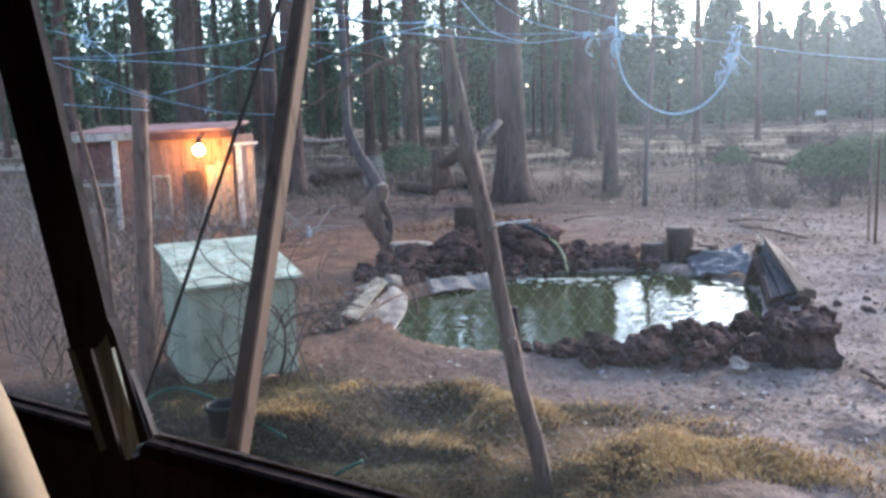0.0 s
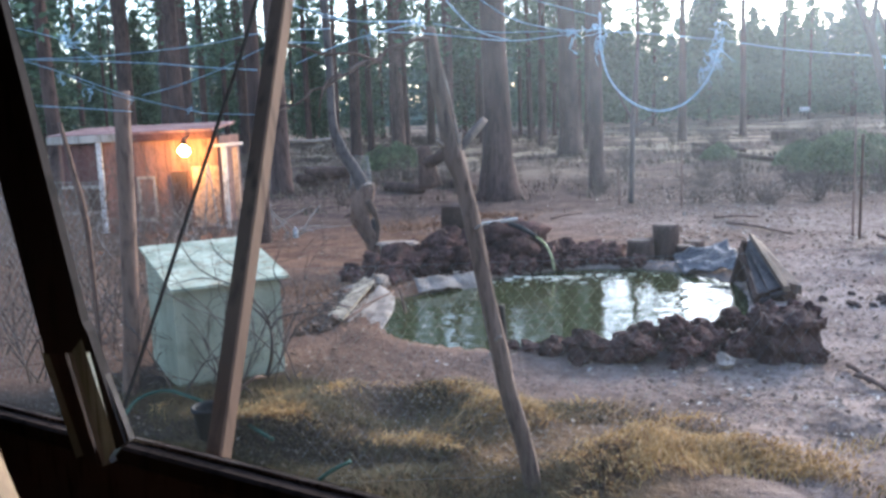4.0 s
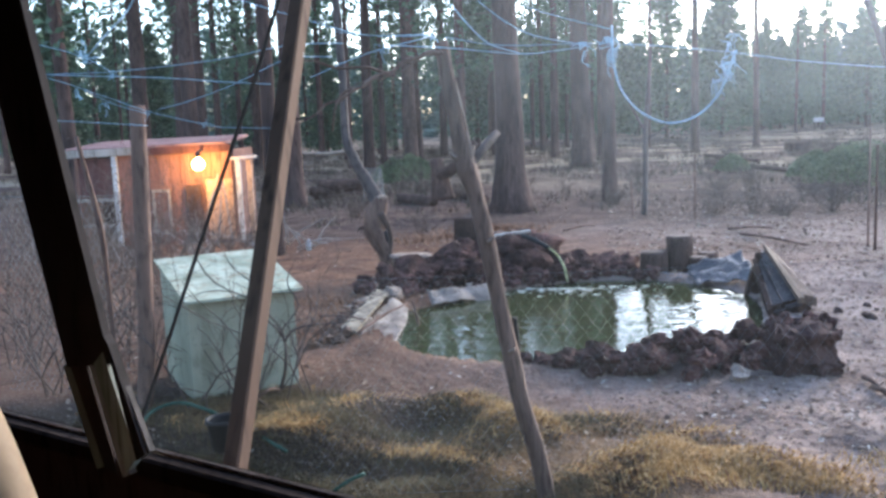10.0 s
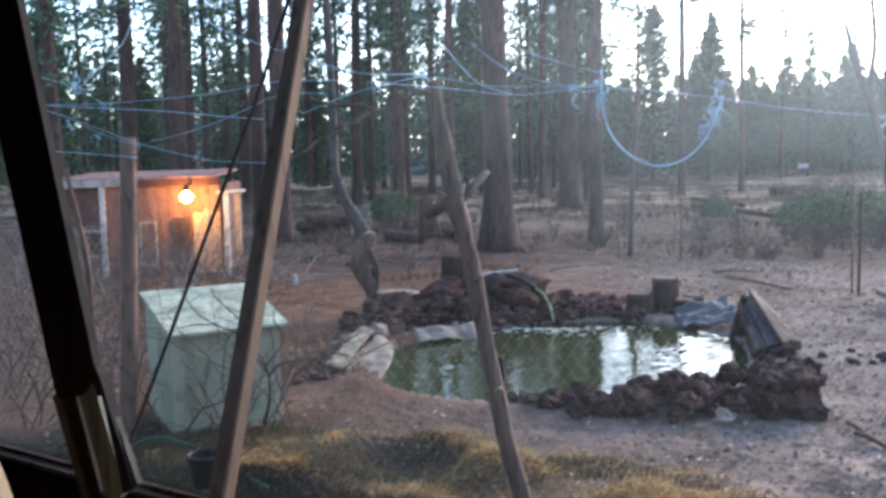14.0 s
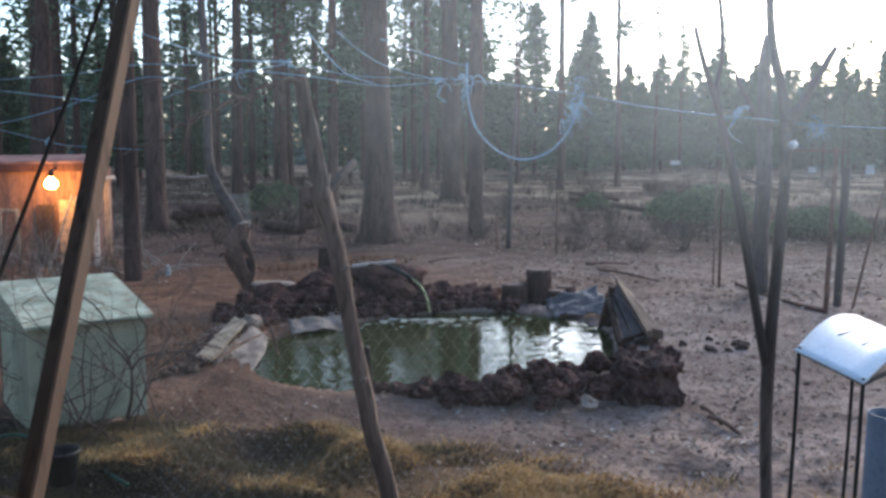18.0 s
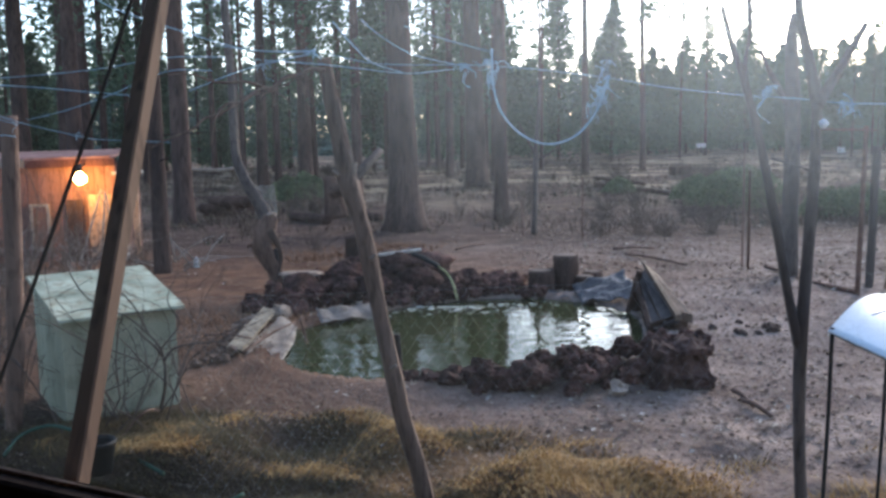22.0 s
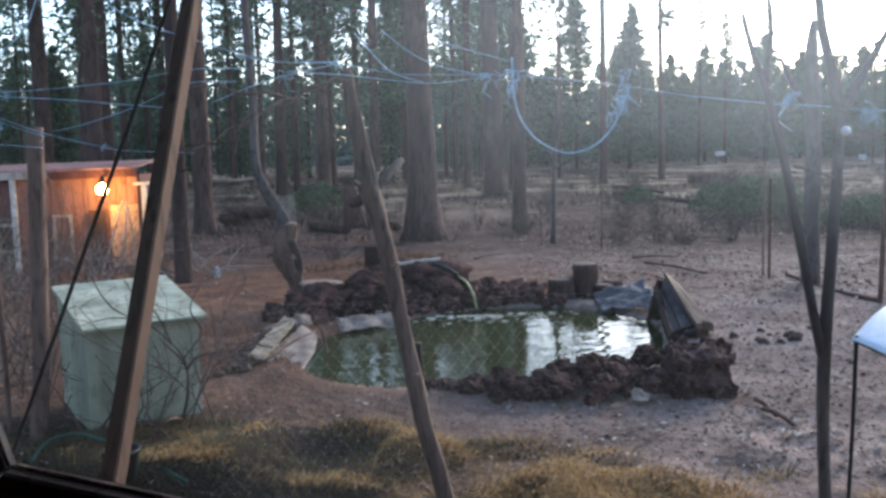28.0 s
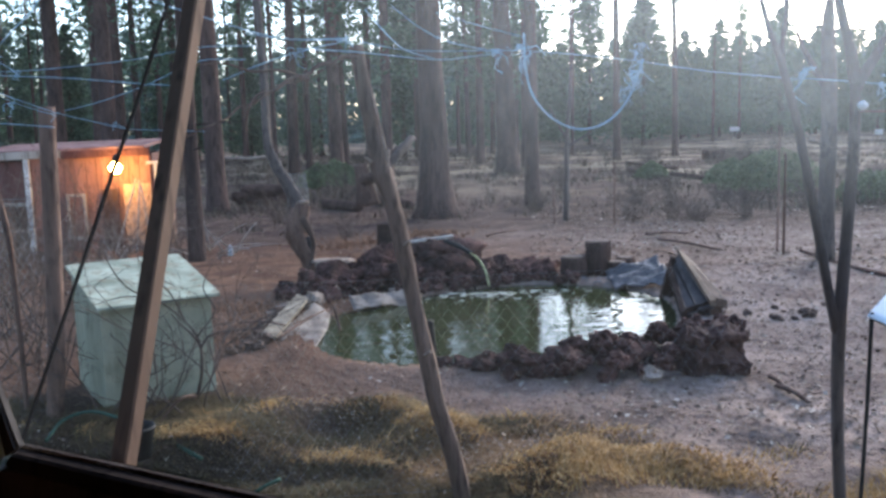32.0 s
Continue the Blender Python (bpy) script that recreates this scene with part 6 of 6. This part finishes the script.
for _ in range(120000):
    y = 14.5 + 60 * rnd.random() ** 1.8
    x = rnd.uniform(-0.62, 0.8) * y
    cover = noise.noise(Vector((x * 0.25, y * 0.25, 6))) + 0.5 * noise.noise(Vector((x * 0.9, y * 0.9, 7)))
    if cover < rnd.uniform(-0.2, 0.5) + max(0, (21 - y) * 0.12) or (-6.6 < x < -2.6 and y < 17.5) or (x < 4.5 and y < 17.5 + 1.2 * noise.noise(Vector((x, 0, 0)))):
        continue
    h = rnd.uniform(0.05, 0.2) * (1 + 1.2 * max(0, cover))
    z = ground_z(x, y) - 0.01
    o = Vector((x, y, z))
    e = Vector((rnd.gauss(0, 0.45), rnd.gauss(0, 0.45), 1)).normalized() * h
    s = Vector((rnd.gauss(0, 1), rnd.gauss(0, 1), 0)).normalized() * (0.004 + 0.0005 * y) * rnd.uniform(0.6, 1.6)
    k = len(v)
    v += [o - s * 0.5, o + s * 0.5, o + e * 0.6 + s, o + e]
    f.append((k, k + 1, k + 2, k + 3))
me = bpy.data.meshes.new("low_scrub")
me.from_pydata([tuple(q) for q in v], [], f)
me.materials.append(blade_material("scrub_stalks", [(0.03, 0.019, 0.016), (0.11, 0.07, 0.052), (0.05, 0.032, 0.026), (0.055, 0.06, 0.034), (0.09, 0.056, 0.044), (0.24, 0.18, 0.125)]))
tagged(new("low_scrub", me), "low brown scrub and dead stalks covering the clearing", "scrub", kind="stuff")

# small things about the yard
# added boards on posts, standing in for unidentified pale shapes under the far trees
for p, w, h in (((33.111, 80.000, 1.013), 0.95, 0.4), ((46.907, 80.000, -0.108), 0.75, 0.5), ((52.885, 80.000, -0.455), 0.9, 0.9)):
    t = placed("white_board", (p[0], p[1], 0), "added white board standing in for a distant pale shape under the trees", "board", "white boards at the wood")
    part("board", slab((w, 0.04, h), pose(0, 0, max(p[2], 0.35)), 0.01), M_WHITE, t)
    for sx in (-0.35, 0.35):
        part("post", tube(bmesh.new(), [(sx * w, 0.05, -0.3), (sx * w, 0.05, max(p[2], 0.35))], 0.04, 6), M_LOG, t)
JG = (-2.263, 14.317, 0.000)
t = placed("brush_heap", JG, "small heap of pale dead branches beside the path", "branches")
rnd = random.Random(44)
for k in range(14):
    o = Vector(JG) + Vector((rnd.uniform(-0.55, 0.1), rnd.uniform(-0.25, 0.25), rnd.uniform(0.0, 0.12)))
    d = Vector((rnd.gauss(0, 0.5), rnd.gauss(0, 0.3), rnd.uniform(0.05, 0.55)))
    limb(t, "branch", [o, o + d * 0.5 + Vector((0, 0, 0.06)), o + d], [0.014, 0.01, 0.005], M_GREY, 5, 0.3, steps=2)
t = placed("white_jug", (JG[0] + 0.02, JG[1] - 0.1, JG[2]), "small white plastic jug hanging on dead branches", "jug")
bm = tube(bmesh.new(), [(0, 0, -0.02), (0, 0, 0.01), (0, 0, 0.1), (0, 0, 0.14), (0, 0, 0.17)], [0.04, 0.05, 0.05, 0.02, 0.018], 12)
part("jug", bm, M_WHITE, t, smooth=True)
WR = (-1.918, 23.272, 0.000)
t = placed("wire_roll", WR, "standing roll of grey wire mesh behind the snag", "wire mesh")
bm = bmesh.new()
for k in range(26):
    a = k / 26 * 6.283
    tube(bm, [(0.3 * math.cos(a), 0.3 * math.sin(a), -0.02), (0.26 * math.cos(a + 0.5), 0.26 * math.sin(a + 0.5), 0.45), (0.22 * math.cos(a + 1.0), 0.22 * math.sin(a + 1.0), 0.85)], 0.004, 3)
    tube(bm, [(0.3 * math.cos(a), 0.3 * math.sin(a), -0.02), (0.26 * math.cos(a - 0.5), 0.26 * math.sin(a - 0.5), 0.45), (0.22 * math.cos(a - 1.0), 0.22 * math.sin(a - 1.0), 0.85)], 0.004, 3)
part("mesh", bm, M_NET, t)


# ---- dry lawn and litter ----
rnd = random.Random(9)
gold, dark = ([], []), ([], [])
HOLLOW = (-0.27, 5.52, 0.050)
for _ in range(190000):
    x, y = rnd.uniform(-2.6, 3.2), rnd.uniform(2.2, 6.5)
    clump = noise.noise(Vector((x * 1.2, y * 1.9, 4)))
    dens = 0.35 + 1.5 * clump
    edge = float(np.interp(x, (-2, -0.8, -0.3, 0.2, 0.7, 1.5, 3), (6.2, 6.1, 6.0, 5.8, 5.35, 5.1, 4.9)))
    if y > edge:
        dens -= (y - edge) * 2.6
    if x < 0.2:
        dens += 0.25 + 0.3 * min(1.0, max(0.0, -0.5 - x))
    if x > 1.0:
        dens -= (x - 1.0) * 0.18
    if rnd.random() > dens:
        continue
    z = ground_z(x, y)
    # tone sorts blades into sunlit crests and shaded hollows, painted by colour
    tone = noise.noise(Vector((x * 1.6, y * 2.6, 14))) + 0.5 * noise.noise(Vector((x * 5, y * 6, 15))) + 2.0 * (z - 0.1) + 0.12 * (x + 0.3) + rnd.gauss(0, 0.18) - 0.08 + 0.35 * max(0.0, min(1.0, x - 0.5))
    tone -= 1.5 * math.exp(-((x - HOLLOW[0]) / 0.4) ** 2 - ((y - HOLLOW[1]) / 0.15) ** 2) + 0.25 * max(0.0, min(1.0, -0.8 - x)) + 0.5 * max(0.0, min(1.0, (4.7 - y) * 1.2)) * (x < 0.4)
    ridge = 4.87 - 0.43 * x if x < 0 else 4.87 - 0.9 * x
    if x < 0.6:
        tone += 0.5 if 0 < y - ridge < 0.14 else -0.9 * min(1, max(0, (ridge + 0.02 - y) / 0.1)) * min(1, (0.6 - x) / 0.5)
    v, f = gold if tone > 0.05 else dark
    a = noise.noise(Vector((x * 1.5, y * 1.5, 8))) * 6 + rnd.gauss(0, 0.8)
    h = rnd.uniform(0.025, 0.085) * (1 + 0.8 * max(0, noise.noise(Vector((x * 2, y * 2, 2)))))
    d = Vector((math.cos(a), math.sin(a), 0))
    s = Vector((-d.y, d.x, 0)) * rnd.uniform(0.0016, 0.0036)
    o = Vector((x, y, z - 0.005))
    m_, e_ = o + d * h * 0.5 + Vector((0, 0, h * 0.55)), o + d * h * 1.3 + Vector((0, 0, h * rnd.uniform(0.3, 0.8)))
    k = len(v)
    v += [o - s, o + s, m_ + s * 0.8, m_ - s * 0.8, e_]
    f += [(k, k + 1, k + 2, k + 3), (k + 3, k + 2, k + 4)]
# a lit and a shaded colour set for the same lawn
for (v, f), name, cols, lab in ((gold, "dry_grass", [(0.15, 0.07, 0.02), (0.38, 0.205, 0.06), (0.24, 0.125, 0.036), (0.46, 0.31, 0.14), (0.3, 0.155, 0.045)], "matted dry lawn grass, sunlit gold put into its colour"), (dark, "dull_grass", [(0.03, 0.021, 0.011), (0.085, 0.056, 0.024), (0.05, 0.046, 0.018), (0.13, 0.078, 0.034)], "lawn grass in hollows, shade put into its dark olive colour")):
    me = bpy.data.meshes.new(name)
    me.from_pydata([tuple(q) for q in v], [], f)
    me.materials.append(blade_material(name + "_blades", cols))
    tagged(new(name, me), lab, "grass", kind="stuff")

v, f = [], []
for n in range(30500):
    big = 1.0
    if n > 27000:
        y = rnd.uniform(4.2, 8.5)
        x = 0.2 + rnd.uniform(0.0, 0.62) * y
        big = rnd.uniform(0.35, 0.7)
    elif rnd.random() < 0.4:
        y = rnd.uniform(10.5, 24)
        x = rnd.uniform(0.18, 0.75) * y
        big = 1.45 if noise.noise(Vector((x * 0.5, y * 0.5, 21))) > -0.05 else 0.6
    elif rnd.random() < 0.6:
        y = rnd.uniform(4.6, 22)
        x = rnd.uniform(0.22, 0.75) * y
    else:
        y = rnd.uniform(5, 26)
        x = rnd.uniform(-0.45, 0.6) * y
    q = Vector((x - PC.x, y - PC.y))
    if q.length < pond_radius(math.atan2(q.y, q.x)) + 0.05:
        continue
    z = ground_z(x, y)
    a, r = rnd.uniform(0, 6.28), rnd.uniform(0.01, 0.035) * big
    d, s = Vector((math.cos(a), math.sin(a), rnd.gauss(0, 0.3))) * r, Vector((-math.sin(a), math.cos(a), rnd.gauss(0, 0.3))) * r * 0.5
    o = Vector((x, y, z + 0.008))
    k = len(v)
    v += [o - d, o + s + Vector((0, 0, 0.006)), o + d, o - s]
    f += [(k, k + 1, k + 2), (k, k + 2, k + 3)]
me = bpy.data.meshes.new("leaf_litter")
me.from_pydata([tuple(q) for q in v], [], f)
me.materials.append(blade_material("dead_leaves", [(0.08, 0.052, 0.037), (0.15, 0.1, 0.07), (0.26, 0.195, 0.145), (0.19, 0.13, 0.092), (0.12, 0.078, 0.056), (0.44, 0.37, 0.3)]))
tagged(new("leaf_litter", me), "scattered pale dead leaves and bark chips", "leaf litter", kind="stuff")

v, f = [], []
STRAW = ((-0.95, 8.25, 0.13), (-0.72, 8.75, 0.16), (-0.239, 13.539, 0.320), (-0.784, 9.694, 0.100), (-1.351, 9.753, 0.050), (0.834, 15.046, 0.250))
for k in range(7000):
    c = STRAW[k % len(STRAW)]
    x, y = c[0] + rnd.gauss(0, 0.42), c[1] + rnd.gauss(0, 0.22)
    q = Vector((x - PC.x, y - PC.y))
    if q.length < pond_radius(math.atan2(q.y, q.x)) + 0.12:
        continue
    z = max(ground_z(x, y), c[2] - 0.12 + 0.12 * noise.noise(Vector((x * 3, y * 3, 1))))
    a, h = rnd.uniform(0, 6.28), rnd.uniform(0.05, 0.17)
    o = Vector((x, y, z - 0.03))
    d = Vector((math.cos(a), math.sin(a), rnd.uniform(0.2, 1.4))).normalized() * h
    s = Vector((-math.sin(a), math.cos(a), 0)) * rnd.uniform(0.003, 0.008)
    q = len(v)
    v += [o - s, o + s, o + d]
    f.append((q, q + 1, q + 2))
me = bpy.data.meshes.new("dead_grass")
me.from_pydata([tuple(q) for q in v], [], f)
me.materials.append(blade_material("dead_grass_blades", [(0.06, 0.03, 0.018), (0.2, 0.1, 0.05), (0.12, 0.055, 0.03), (0.28, 0.17, 0.1)]))
tagged(new("dead_grass", me), "rusty dead grass and needles caught among rocks", "grass", kind="stuff")

# scum and bubbles where the stream falls in
v, f = [], []
FALL = (1.350, 10.160, 0.061)
for k in range(150):
    a, r = rnd.uniform(2.6, 6.6), abs(rnd.gauss(0.1, 0.5))
    o = Vector((FALL[0] + math.cos(a) * r * 1.3, FALL[1] + math.sin(a) * r * 0.45 - 0.06, -0.007))
    q = Vector((o.x - PC.x, o.y - PC.y))
    if q.length > pond_radius(math.atan2(q.y, q.x)) - 0.04:
        continue
    s = rnd.uniform(0.008, 0.03)
    n = len(v)
    v += [o + Vector((s * 1.8 * math.cos(j * 1.047), s * math.sin(j * 1.047), 0)) for j in range(6)] + [o + Vector((0, 0, 0.005))]
    f += [(n + j, n + (j + 1) % 6, n + 6) for j in range(6)]
me = bpy.data.meshes.new("pond_scum")
me.from_pydata([tuple(q) for q in v], [], f)
me.materials.append(blade_material("pale_scum", [(0.16, 0.15, 0.1), (0.42, 0.41, 0.36), (0.24, 0.22, 0.16)]))
tagged(new("pond_scum", me), "pale floating scum and bubbles below the spout", "scum", kind="stuff")
